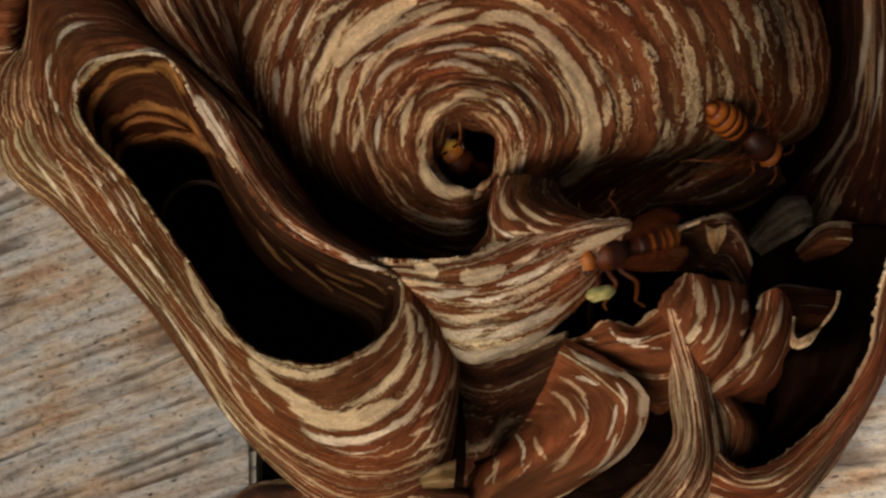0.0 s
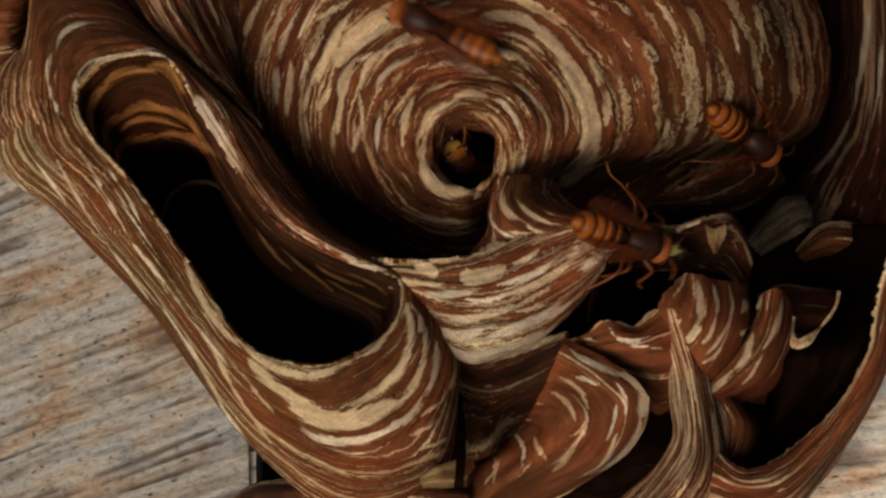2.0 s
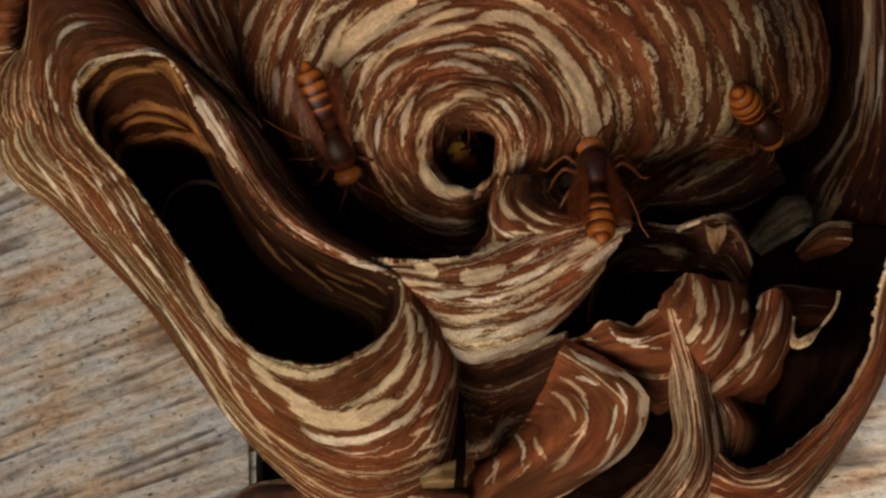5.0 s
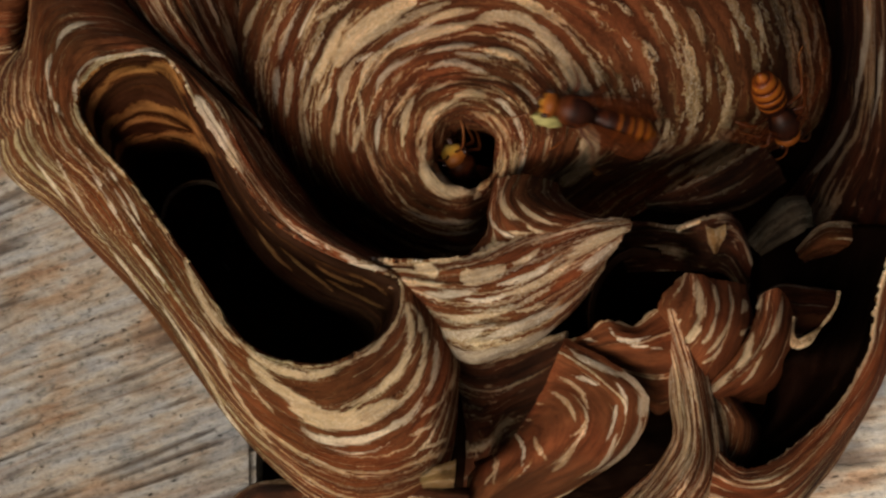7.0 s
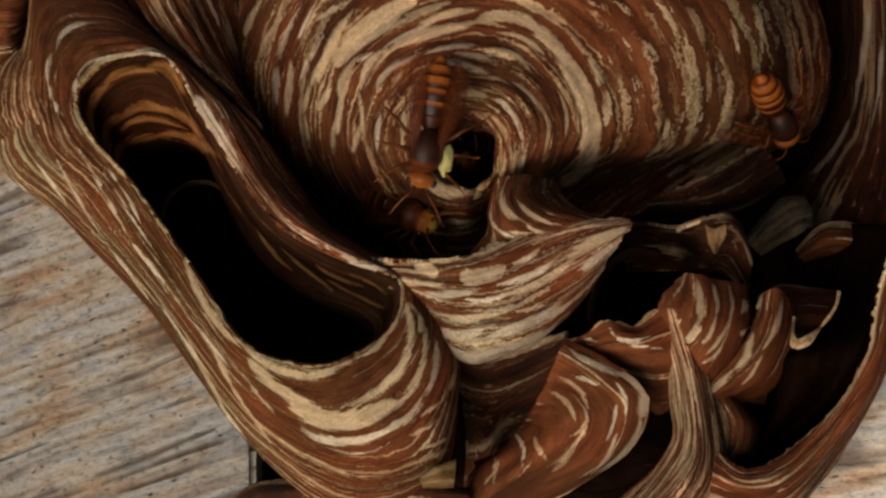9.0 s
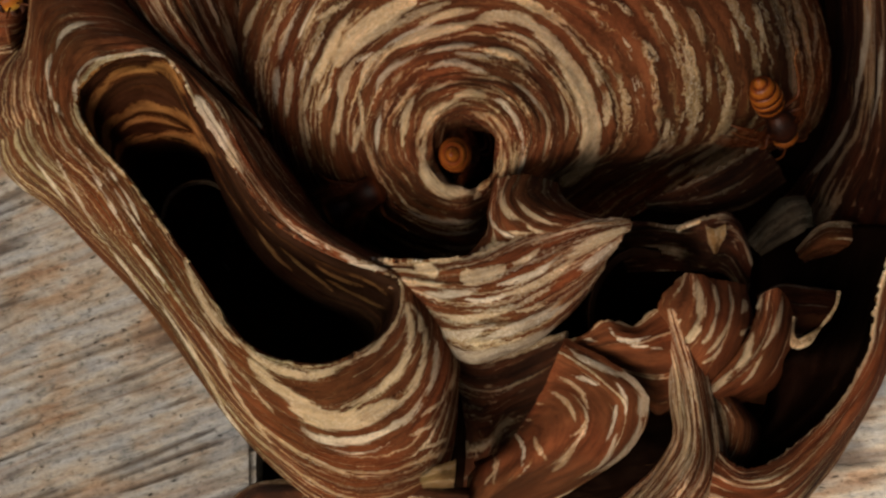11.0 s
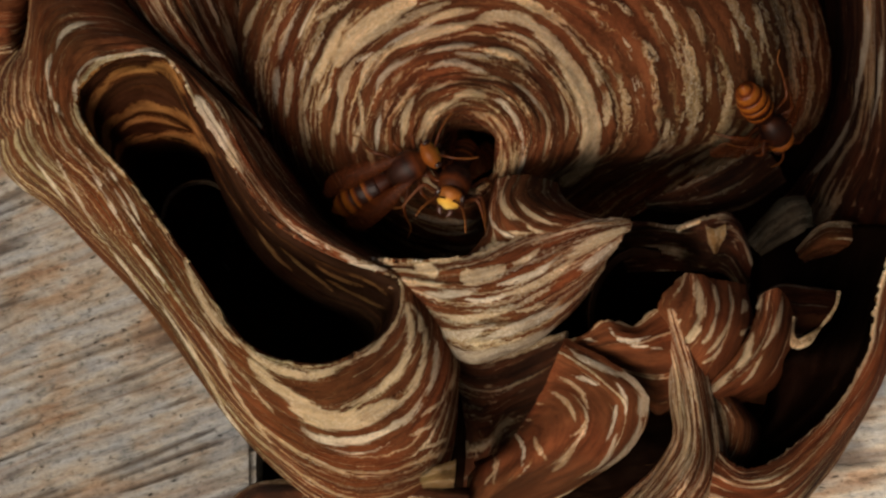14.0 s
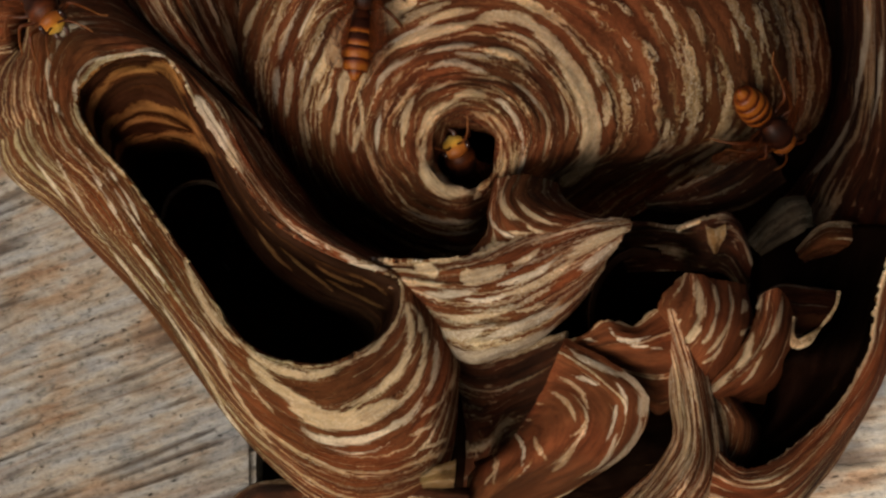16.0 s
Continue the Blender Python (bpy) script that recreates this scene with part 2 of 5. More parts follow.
fin_paper = paper("fin_paper", 4.6, 0.4, 0.47, seed=25.0, rough=0.8, fine=0.6, grey=0.2)
fold_paper = paper("fold_paper", 4.0, 0.3, 0.48, seed=9.4, rough=0.6)
crevice_paper = paper("crevice_paper", 4.4, 0.3, 0.49, seed=21.0, rough=0.7, pull=0.22,
                      bands=[(0.0, 0.3), (0.2, 0.5), (0.3, 0.35), (0.38, 0.85), (0.43, 0.85), (0.46, 0.3), (0.58, 0.5), (0.66, 0.4), (0.8, 0.6), (1.0, 0.4)])
lip_paper = paper("lip_paper", 4.2, 0.2, 0.48, seed=13.0, rough=0.5, bands=[(0.0, 0.85), (0.03, 0.4), (1.0, 0.5)], pull=0.2)
column_paper = paper("column_paper", 6.6, 0.25, 0.55, seed=2.6, rough=0.5, fine=0.62)
# Nest paper darkened in colour, painting the shade on recessed sheets.
shaded_paper = paper("shaded_paper", 2.4, 0.4, 0.48, seed=4.4, ramp=[(0.3, (0.015, 0.006, 0.004)), (0.42, (0.07, 0.024, 0.011)), (0.53, (0.11, 0.038, 0.017)), (0.555, (0.38, 0.27, 0.17)), (0.7, (0.42, 0.33, 0.23))])
# Browns and creams cut to about half, painting the shade on the shell.
shaded_shell_paper = paper("shaded_shell_paper", 1.8, 0.3, 0.47, seed=15.0, pull=0.28, fine=0.4,
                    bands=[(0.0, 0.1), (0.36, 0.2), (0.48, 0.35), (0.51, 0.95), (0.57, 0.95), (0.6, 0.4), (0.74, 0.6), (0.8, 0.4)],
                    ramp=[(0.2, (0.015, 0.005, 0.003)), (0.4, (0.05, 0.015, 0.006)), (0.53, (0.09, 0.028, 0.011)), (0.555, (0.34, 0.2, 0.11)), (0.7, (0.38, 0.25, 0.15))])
# Near-black tones paint the unlit depth of the openings onto these sheets.
shade_black_paper = paper("shade_black_paper", 2.0, 0.25, 0.4, seed=6.0, threads=0.0, flakes=0.0, spec=0.0, grey=0.0, ramp=[(0.35, (0.008, 0.004, 0.003)), (0.55, (0.016, 0.008, 0.005)), (0.7, (0.03, 0.015, 0.009))])


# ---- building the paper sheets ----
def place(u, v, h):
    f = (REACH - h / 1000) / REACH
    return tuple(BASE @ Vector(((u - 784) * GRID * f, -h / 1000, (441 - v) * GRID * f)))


UNBASE = np.array(BASE.inverted())
TONES = {"ochre": 0.0, "cream": 0.33, "white": 0.66, "grey": 1.0}


def spline(points, count, closed):
    """Catmull-Rom through the points, count samples (numpy)."""
    p = np.asarray(points, float)
    n = len(p)
    if closed:
        q, s = np.vstack([p[-1:], p, p[:2]]), np.arange(count) * n / count
    else:
        q, s = np.vstack([[2 * p[0] - p[1]], p, [2 * p[-1] - p[-2]]]), np.linspace(0, n - 1, count)
    k = np.minimum(s.astype(int), n - 1 if closed else n - 2)
    f = (s - k).reshape(-1, *[1] * (p.ndim - 1))
    a, b, c, d = q[k], q[k + 1], q[k + 2], q[k + 3]
    return 0.5 * (2 * b + (c - a) * f + (2 * a - 5 * b + 4 * c - d) * f ** 2 + (3 * b - a - 3 * c + d) * f ** 3)


def link(name, mesh, parent, label=""):
    ob = new(name, mesh)
    ob.parent = parent
    return tagged(ob, label)


def streaks(points, marks):
    """How deep each point lies in the nearest pale streak, and that streak's tone. marks: (tone, [(u, v) start,
    middle, end and half width, ...]) pairs, where one load of pulp was laid down."""
    out = np.zeros((len(points), 3))
    out[:, 0] = -1.0
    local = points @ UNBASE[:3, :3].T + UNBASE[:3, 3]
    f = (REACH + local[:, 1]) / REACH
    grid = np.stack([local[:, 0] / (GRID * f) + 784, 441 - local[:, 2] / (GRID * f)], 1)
    for tone, rows in marks:
        for u0, v0, u1, v1, u2, v2, half in zip(*[iter(rows)] * 7):
            a, b, c = np.array((u0, v0)), np.array((u1, v1)), np.array((u2, v2))
            s = np.linspace(0, 1, int(np.linalg.norm(c - a) / 2.5) + 4)[:, None]
            line = (1 - s) ** 2 * a + 2 * s * (1 - s) * (2 * b - (a + c) / 2) + s ** 2 * c
            low, high = line.min(0) - half - 8, line.max(0) + half + 8
            near = np.nonzero(((grid > low) & (grid < high)).all(1))[0]
            if not len(near):
                continue
            gap = np.linalg.norm(grid[near, None, :] - line[None], axis=2)
            blunt = 6.0 if half > 12 else 2.6
            wide = (half * (0.85 - 0.85 * np.abs(2 * s[:, 0] - 1) ** blunt))[None]
            deep = np.clip((wide - gap).max(1) / min(8, max(4, half)), -1, 1.5)
            better = deep > out[near, 0]
            out[near[better], 0] = deep[better]
            out[near[better], 1] = TONES[tone]
    return out


def sheet(name, curves, material, parent, label="", closed=False, size=(150, 60), wave=0.5, ridge=0.22, rag=0.35, thick=0.55, seed=0.0, marks=()):
    """A paper sheet through curves that run along its stripes, each a row of (u, v, h); marks are its pale streaks."""
    nu, nv = size
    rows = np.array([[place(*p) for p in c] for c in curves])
    along = np.array([spline(c, nu, closed) for c in rows])
    g = spline(along, nv, False)
    marked = streaks(g.reshape(-1, 3), marks)
    length = np.linalg.norm(np.diff(g, axis=1), axis=2).sum(1).mean() * 100
    across = np.linalg.norm(np.diff(g, axis=0), axis=2).sum(0).mean() * 100
    da = np.roll(g, -1, 1) - np.roll(g, 1, 1) if closed else np.gradient(g, axis=1)
    dc = np.gradient(g, axis=0)
    nrm = np.cross(da, dc)
    nrm /= np.linalg.norm(nrm, axis=2, keepdims=True) + 1e-12
    flow, cols = np.zeros((nv, nu, 3)), nu if closed else nu - 1
    s, t = np.meshgrid(np.arange(nu) / cols, np.linspace(0, 1, nv))
    if closed:
        r = length / (2 * math.pi)
        flow[..., 0], flow[..., 1] = r * np.cos(2 * math.pi * s), r * np.sin(2 * math.pi * s)
    else:
        flow[..., 0] = s * length
    flow[..., 2] = t * across
    for j in range(nv):
        for i in range(nu):
            f = flow[j, i]
            big = noise.noise((f[0] * 0.9 + seed, f[1] * 0.9, f[2] * 0.9))
            rib = noise.noise((f[0] * 0.35 + seed, f[1] * 0.35, f[2] * 5.5))
            g[j, i] += nrm[j, i] * (wave * big + ridge * rib) / 1000
            if j < 2 and rag:
                e = noise.noise((f[0] * 7 + seed, f[1] * 7, 0.3)) + 0.6 * noise.noise((f[0] * 19, f[1] * 19, seed))
                w = dc[j, i] / (np.linalg.norm(dc[j, i]) + 1e-12)
                g[j, i] += w * e * rag / 1000 * (1.0 if j == 0 else 0.5)
    faces = []
    for j in range(nv - 1):
        for i in range(cols):
            k = (i + 1) % nu
            faces.append((j * nu + i, j * nu + k, (j + 1) * nu + k, (j + 1) * nu + i))
    mesh = bpy.data.meshes.new(name)
    mesh.from_pydata(g.reshape(-1, 3).tolist(), [], faces)
    mesh.attributes.new("flow", "FLOAT_VECTOR", "POINT").data.foreach_set("vector", flow.reshape(-1))
    mesh.attributes.new("mark", "FLOAT_VECTOR", "POINT").data.foreach_set("vector", marked.reshape(-1))
    corner = np.zeros((nv - 1, cols, 4, 3))
    for k, (di, dj) in enumerate(((0, 0), (1, 0), (1, 1), (0, 1))):
        corner[:, :, k, 0] = ((np.arange(cols) + di) / cols)[None, :]
        corner[:, :, k, 1] = ((np.arange(nv - 1) + dj) / (nv - 1))[:, None]
    mesh.attributes.new("band", "FLOAT_VECTOR", "CORNER").data.foreach_set("vector", corner.reshape(-1))
    mesh.shade_smooth()
    mesh.materials.append(material)
    ob = link(name, mesh, parent, label)
    if thick:
        m = ob.modifiers.new("thickness", "SOLIDIFY")
        m.thickness, m.offset = thick / 1000, 0
    return ob


def ring(cu, cv, ru, rv, h, low=0, right=0, squash=0, corner=0, hollow=0, count=24):
    """An oval; its lower side lies low mm deeper, its right side right mm, its lower left corner mm and its lower right hollow mm deeper; squash flattens that quarter."""
    out = []
    for i in range(count):
        a = math.pi / 2 + 2 * math.pi * i / count
        c, s = math.cos(a), math.sin(a)
        c1, s1 = max(0, c), max(0, s)
        out.append((cu + ru * c, cv + rv * (s - squash * c1 * s1 ** 1.6), h - low * s1 ** 2 - right * c1 ** 2 - corner * 2 * max(0, -c) * s1 - hollow * 2 * c1 * s1 ** (2.2 if ru < 400 else 1.0)))
    return out


def shrunk(curve, centre, by, h):
    return [(centre[0] + (u - centre[0]) * by, centre[1] + (v - centre[1]) * by, h) for u, v, _ in curve]



# ---- the board wall and the ground ----
def slab(name, corners, h, deep, angle, material, parent, label=""):
    """A plank with the given corners (u, v), its grain turned by angle, deep mm thick."""
    turn = Matrix.Rotation(radians(angle), 4, "Y")
    at = BASE @ Matrix.Translation((0, -h / 1000, 0)) @ turn
    back = at.inverted()
    bm = bmesh.new()
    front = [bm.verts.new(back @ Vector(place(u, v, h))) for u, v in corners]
    face = bm.faces.new(front)
    out = bmesh.ops.extrude_face_region(bm, geom=[face])
    moved = [e for e in out["geom"] if isinstance(e, bmesh.types.BMVert)]
    bmesh.ops.translate(bm, verts=moved, vec=Vector((0, deep / 1000, 0)))
    bmesh.ops.recalc_face_normals(bm, faces=bm.faces)
    bmesh.ops.bevel(bm, geom=list(bm.edges), offset=0.0012, segments=2, affect="EDGES")
    mesh = bpy.data.meshes.new(name)
    bm.to_mesh(mesh), bm.free()
    mesh.materials.append(material)
    ob = link(name, mesh, parent, label)
    ob.matrix_basis = at
    return ob


def build_wall():
    wall = tagged(new("wall_boards"), "weathered grey softwood boards of an outside wall", "wall", kind="structure")
    silver, pale = board("silvered_wood", 0.0, 0.68), board("silvered_wood_paler", 0.31, 1.25)
    lean = 0.36
    tops = [-2460 - 1720 * k for k in (2, 1, 0)] + [-740] + [1500 + 1720 * k for k in range(6)]
    for top in tops:
        w = 2220 if top == -740 else 1700
        slab("plank", [(-9000, top + lean * 9000), (446, top - lean * 446), (454, top + w - lean * 446), (-9000, top + w + lean * 9000)], -40, 20, -19.8, silver, wall)
    lean = 0.12
    for k in range(9):
        top = 790 + 1710 * k
        slab("plank", [(1372, top - lean * 1372), (9000, top - lean * 9000), (9000, top + 1700 - lean * 9000), (1372, top + 1700 - lean * 1372)], -7, 20, -7, pale, wall)
    slab("post", [(454, 1100), (1340, 1100), (1340, 15500), (454, 15500)], -60, 40, 90, silver, wall)
    slab("backing", [(-10000, -8000), (10000, -8000), (10000, 13600), (-10000, 13600)], -130, 40, 0, plain("old_tar_paper", (0.02, 0.017, 0.015), 0.9, 0.2), wall)
    n = Nodes("ground_soil")
    c = n.node("ShaderNodeTexCoord").outputs["Object"]
    n.bump(n.noise(c, 8, 6), 0.6, 0.05)
    soil = n.finish(n.ramp(n.noise(c, 1.7, 6), [(0.35, (0.06, 0.08, 0.03)), (0.6, (0.13, 0.11, 0.07))]), 0.95)
    bm = bmesh.new()
    bmesh.ops.create_grid(bm, x_segments=8, y_segments=8, size=400)
    mesh = bpy.data.meshes.new("ground")
    bm.to_mesh(mesh), bm.free()
    mesh.materials.append(soil)
    tagged(new("ground", mesh), "flat grassy soil reaching to the horizon", "ground", kind="structure")


build_wall()

# ---- the nest ----
nest = tagged(new("hornet_nest"), "torn hornet nest of brown and cream striped paper on boards", "hornet nest")


def build_dome():
    rings = [ring(850, 292, 20, 20, -62), ring(846, 290, 50, 55, -40), ring(840, 286, 64, 64, -12), ring(823, 273, 58, 67, -3), ring(830, 260, 84, 84, 0, 1, 0, 0, 0, 10),
             ring(824, 248, 122, 108, -0.5, 4, 0, 0.3, 1, 14), ring(824, 238, 180, 160, -4, 13, 0, 0.6, 5, 20), ring(838, 222, 255, 222, -8, 28, 0, 0.85, 8, 30), ring(875, 190, 355, 312, -13, 36, 3, 0.85, 8, 34),
             ring(915, 155, 455, 385, -22, 36, 13, 0.8, 8, 30), ring(925, 135, 545, 455, -40, 30, 36, 0.78, 0, 30)]
    crown = [740, 0, 655, 42, 606, 92, 18, 715, 36, 640, 72, 594, 118, 19, 645, 98, 612, 140, 604, 176, 11, 606, 160, 602, 200, 598, 242, 8,
             592, 152, 573, 180, 566, 202, 6, 640, 165, 655, 115, 700, 85, 6, 690, 92, 760, 60, 850, 45, 12, 840, 44, 900, 32, 955, 60, 14,
             935, 45, 985, 90, 1010, 135, 15, 995, 108, 1030, 160, 1046, 222, 20, 1042, 190, 1047, 245, 1028, 305, 21, 1036, 278, 1018, 305, 988, 320, 13,
             1030, 98, 1055, 130, 1066, 160, 8, 1062, 150, 1076, 185, 1066, 228, 9]
    flank = [470, -5, 448, 40, 440, 65, 7, 520, 10, 478, 60, 466, 100, 4, 466, 95, 464, 140, 470, 190, 4, 515, 100, 512, 150, 508, 210, 6,
             630, -5, 590, 20, 555, 38, 6, 575, 60, 560, 90, 550, 112, 5, 628, 15, 592, 70, 574, 110, 11, 604, 74, 575, 115, 552, 160, 11,
             555, 148, 545, 180, 540, 202, 7, 540, 198, 546, 230, 548, 268, 6, 800, 5, 740, 26, 690, 58, 10, 850, 18, 790, 28, 740, 46, 8]
    collar = [745, 246, 765, 202, 802, 180, 9, 795, 182, 830, 165, 865, 174, 7, 752, 285, 772, 322, 850, 338, 14, 752, 250, 748, 275, 760, 305, 6,
              870, 65, 920, 70, 965, 105, 6, 845, 95, 900, 96, 940, 132, 6, 735, 170, 720, 205, 712, 250, 8, 640, 215, 632, 250, 625, 270, 6,
              635, 160, 640, 200, 645, 262, 5, 595, 210, 590, 240, 592, 276, 6, 955, 200, 968, 230, 958, 290, 5, 985, 155, 1000, 200, 996, 250, 4,
              800, 140, 780, 155, 760, 165, 4]
    right = [1085, 5, 1105, 20, 1120, 36, 7, 1130, 70, 1150, 90, 1165, 112, 7, 1155, 0, 1182, 32, 1205, 78, 6, 1200, 60, 1218, 110, 1222, 152, 6,
             1222, 148, 1212, 190, 1195, 228, 5, 1180, 80, 1195, 105, 1200, 128, 4, 1180, 205, 1170, 240, 1130, 286, 6, 1310, 215, 1270, 255, 1215, 288, 8,
             1212, 288, 1195, 300, 1168, 322, 5, 1332, 235, 1285, 282, 1215, 310, 9, 1290, 120, 1290, 170, 1272, 214, 6, 1285, 30, 1300, 60, 1305, 112, 5,
             1325, -5, 1345, 60, 1340, 122, 6, 1248, 190, 1235, 210, 1220, 218, 4]
    marks = [("cream", crown), ("cream", flank), ("cream", collar), ("cream", right), ("ochre", [1215, 10, 1240, 50, 1250, 100, 7, 1253, 95, 1256, 150, 1250, 182, 6, 832, 200, 880, 215, 903, 262, 6, 898, 250, 908, 285, 902, 302, 5]),
             ("white", [565, -5, 540, 45, 528, 72, 4, 665, 95, 640, 110, 625, 122, 4, 790, 30, 720, 65, 680, 92, 5, 870, 176, 902, 196, 928, 256, 5, 925, 248, 925, 285, 906, 312, 5,
                       1110, 115, 1125, 150, 1130, 202, 3, 1120, 108, 1137, 150, 1138, 186, 2.5, 675, 200, 668, 235, 672, 268, 6, 548, 105, 538, 130, 530, 156, 3, 960, 60, 980, 80, 990, 95, 4]),
             ("grey", [1470, -5, 1472, 60, 1455, 125, 6, 1435, 0, 1440, 60, 1425, 130, 4, 395, 0, 398, 60, 400, 102, 6, 540, 0, 505, 60, 492, 112, 7, 490, 110, 488, 150, 490, 192, 7, 665, 165, 690, 125, 750, 100, 6, 750, 100, 800, 85, 850, 82, 7,
                      760, 125, 810, 115, 870, 130, 8, 800, 98, 850, 99, 895, 106, 5, 900, 145, 940, 175, 960, 215, 4, 728, 362, 780, 385, 860, 385, 5, 735, 388, 790, 408, 860, 404, 5,
                      760, 424, 810, 436, 850, 428, 5, 1095, 55, 1110, 85, 1118, 116, 3])]
    sheet("spiral_dome", rings, dome_paper, nest, "swirling brown and cream paper dome round a dark hole", True, (420, 250), 0.9, 0.35, 0, 0.6, 1.0, marks)
    sheet("hole_rim", [
        [(764, 280, -9), (774, 247, -11), (790, 229, -13), (804, 232, -17), (818, 248, -22)],
        [(767, 281, -10), (777, 250, -12), (791, 232, -14), (803, 235, -18), (816, 250, -23)]],
        paper("rim_paper", 3.0, 0.5, 0.48, seed=4.0), nest, "thin pale inner rim of the nest hole", False, (40, 6), 0.1, 0.1, 0.2, 0.4, 8.0)


def build_sleeve():
    rim = [(180, 115, -2), (250, 98, -3), (305, 112, -3), (345, 185, 4), (410, 290, 8), (480, 385, 15), (570, 445, 17), (660, 478, 15), (708, 503, 13),
           (696, 578, 17), (620, 631, 22), (538, 645, 23), (430, 604, 20), (330, 460, 14), (235, 325, 9), (155, 232, 5), (138, 165, 1)]
    lip = [(120, 68, -6), (195, 55, -8), (286, 92, -8), (384, 172, 2), (446, 280, 6), (512, 368, 12), (588, 427, 13), (666, 467, 12), (726, 500, 10),
           (738, 600, 20), (660, 692, 22), (560, 722, 21), (425, 645, 19), (300, 480, 13), (200, 340, 9), (115, 250, 5), (90, 150, -1)]
    belly = [(85, 20, -12), (195, 8, -17), (298, 84, -20), (402, 180, -10), (478, 275, -6), (540, 360, -10), (598, 414, -24), (672, 455, -15), (748, 505, 4),
             (785, 630, 13), (725, 765, 16), (590, 790, 17), (425, 690, 16), (275, 492, 12), (152, 342, 6), (60, 240, 1), (62, 112, -5)]
    skirt = [(76, -40, -22), (188, -28, -32), (290, 74, -38), (408, 178, -34), (492, 270, -30), (552, 354, -34), (600, 410, -46), (680, 455, -30), (768, 510, -8),
             (808, 660, -4), (775, 820, 8), (620, 868, 14), (440, 745, 11), (262, 510, 5), (118, 362, -2), (20, 262, -8), (54, 66, -14)]
    flank = [(72, -70, -36), (172, -70, -46), (280, 66, -50), (412, 180, -48), (498, 266, -48), (556, 350, -50), (610, 405, -55), (690, 460, -44), (780, 520, -24),
             (800, 690, -18), (770, 860, -4), (625, 915, 2), (448, 790, -2), (262, 540, -7), (125, 393, -13), (4, 276, -19), (50, 44, -30)]
    back = [(90, -90, -52), (178, -80, -56), (300, 60, -58), (440, 175, -58), (510, 265, -58), (545, 350, -58), (620, 405, -58), (700, 460, -55), (770, 540, -42),
            (780, 690, -38), (740, 850, -34), (640, 880, -34), (500, 780, -36), (320, 560, -40), (190, 400, -42), (70, 280, -40), (62, 20, -44)]
    start = lambda c: c[5:] + c[:5]
    sheet("entrance_sleeve", [start(c) for c in (rim, lip, belly, skirt, flank, back)], sleeve_paper, nest, "long scooped paper sleeve with a pale torn lip", True, (560, 240), 0.5, 0.3, 0.36, 0.7, 5.0, [
        ("cream", [325, 458, 380, 562, 440, 616, 8, 425, 606, 530, 662, 630, 632, 11, 620, 640, 680, 603, 703, 550, 5, 240, 335, 290, 410, 335, 470, 4]),
        ("cream", [440, 632, 500, 690, 590, 738, 13, 510, 702, 600, 743, 700, 705, 21, 600, 720, 690, 672, 728, 590, 9, 722, 625, 728, 580, 713, 525, 6,
                  655, 735, 725, 690, 745, 610, 8, 738, 650, 748, 600, 726, 540, 6, 791, 610, 792, 680, 725, 748, 4, 780, 730, 750, 755, 715, 772, 4,
                  355, 570, 420, 690, 500, 808, 4, 325, 580, 385, 690, 450, 790, 3, 425, 650, 455, 695, 490, 732, 3, 530, 795, 580, 822, 630, 845, 3,
                  795, 770, 765, 785, 730, 792, 4, 380, 222, 402, 262, 432, 312, 11]),
        ("white", [90, 255, 140, 350, 200, 440, 3, 200, 440, 240, 490, 275, 540, 3, 136, 262, 185, 340, 230, 425, 3, 230, 425, 270, 470, 300, 520, 3,
                   165, 258, 225, 350, 275, 450, 2.5, 60, 285, 95, 325, 122, 365, 4, 15, 290, 60, 350, 145, 405, 2.5, 280, 520, 330, 600, 390, 690, 3,
                   470, 350, 520, 405, 600, 445, 3, 350, 640, 400, 720, 470, 815, 2.5, 180, 300, 230, 380, 290, 470, 2.5, 310, 500, 360, 590, 420, 660, 2.5]),
        ("white", [302, 113, 262, 95, 215, 103, 5, 225, 100, 160, 112, 140, 150, 4, 141, 140, 134, 165, 145, 207, 4, 182, 45, 122, 52, 95, 100, 5, 96, 85, 86, 150, 118, 218, 4.5, 
                  525, 748, 610, 780, 710, 742, 9, 345, 172, 376, 218, 408, 278, 13, 570, 785, 635, 800, 695, 772, 3, 690, 478, 650, 470, 600, 446, 4]),
        ("grey", [660, 762, 715, 742, 745, 700, 8, 745, 702, 765, 655, 766, 600, 6]),
        ("ochre", [800, 795, 760, 805, 700, 830, 6])])
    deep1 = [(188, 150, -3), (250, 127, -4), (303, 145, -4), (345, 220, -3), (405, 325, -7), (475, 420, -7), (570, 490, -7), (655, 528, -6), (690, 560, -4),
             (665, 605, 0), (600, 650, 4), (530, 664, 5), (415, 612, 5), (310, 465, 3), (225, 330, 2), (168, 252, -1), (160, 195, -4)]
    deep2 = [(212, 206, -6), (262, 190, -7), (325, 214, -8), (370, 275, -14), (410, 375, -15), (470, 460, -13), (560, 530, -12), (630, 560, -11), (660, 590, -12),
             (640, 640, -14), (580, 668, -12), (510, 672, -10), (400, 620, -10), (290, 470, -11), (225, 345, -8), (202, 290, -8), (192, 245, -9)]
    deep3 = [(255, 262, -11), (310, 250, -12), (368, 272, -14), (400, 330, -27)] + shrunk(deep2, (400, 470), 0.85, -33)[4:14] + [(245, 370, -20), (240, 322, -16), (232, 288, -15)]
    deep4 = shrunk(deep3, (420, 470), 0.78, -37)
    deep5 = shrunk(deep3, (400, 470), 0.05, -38)
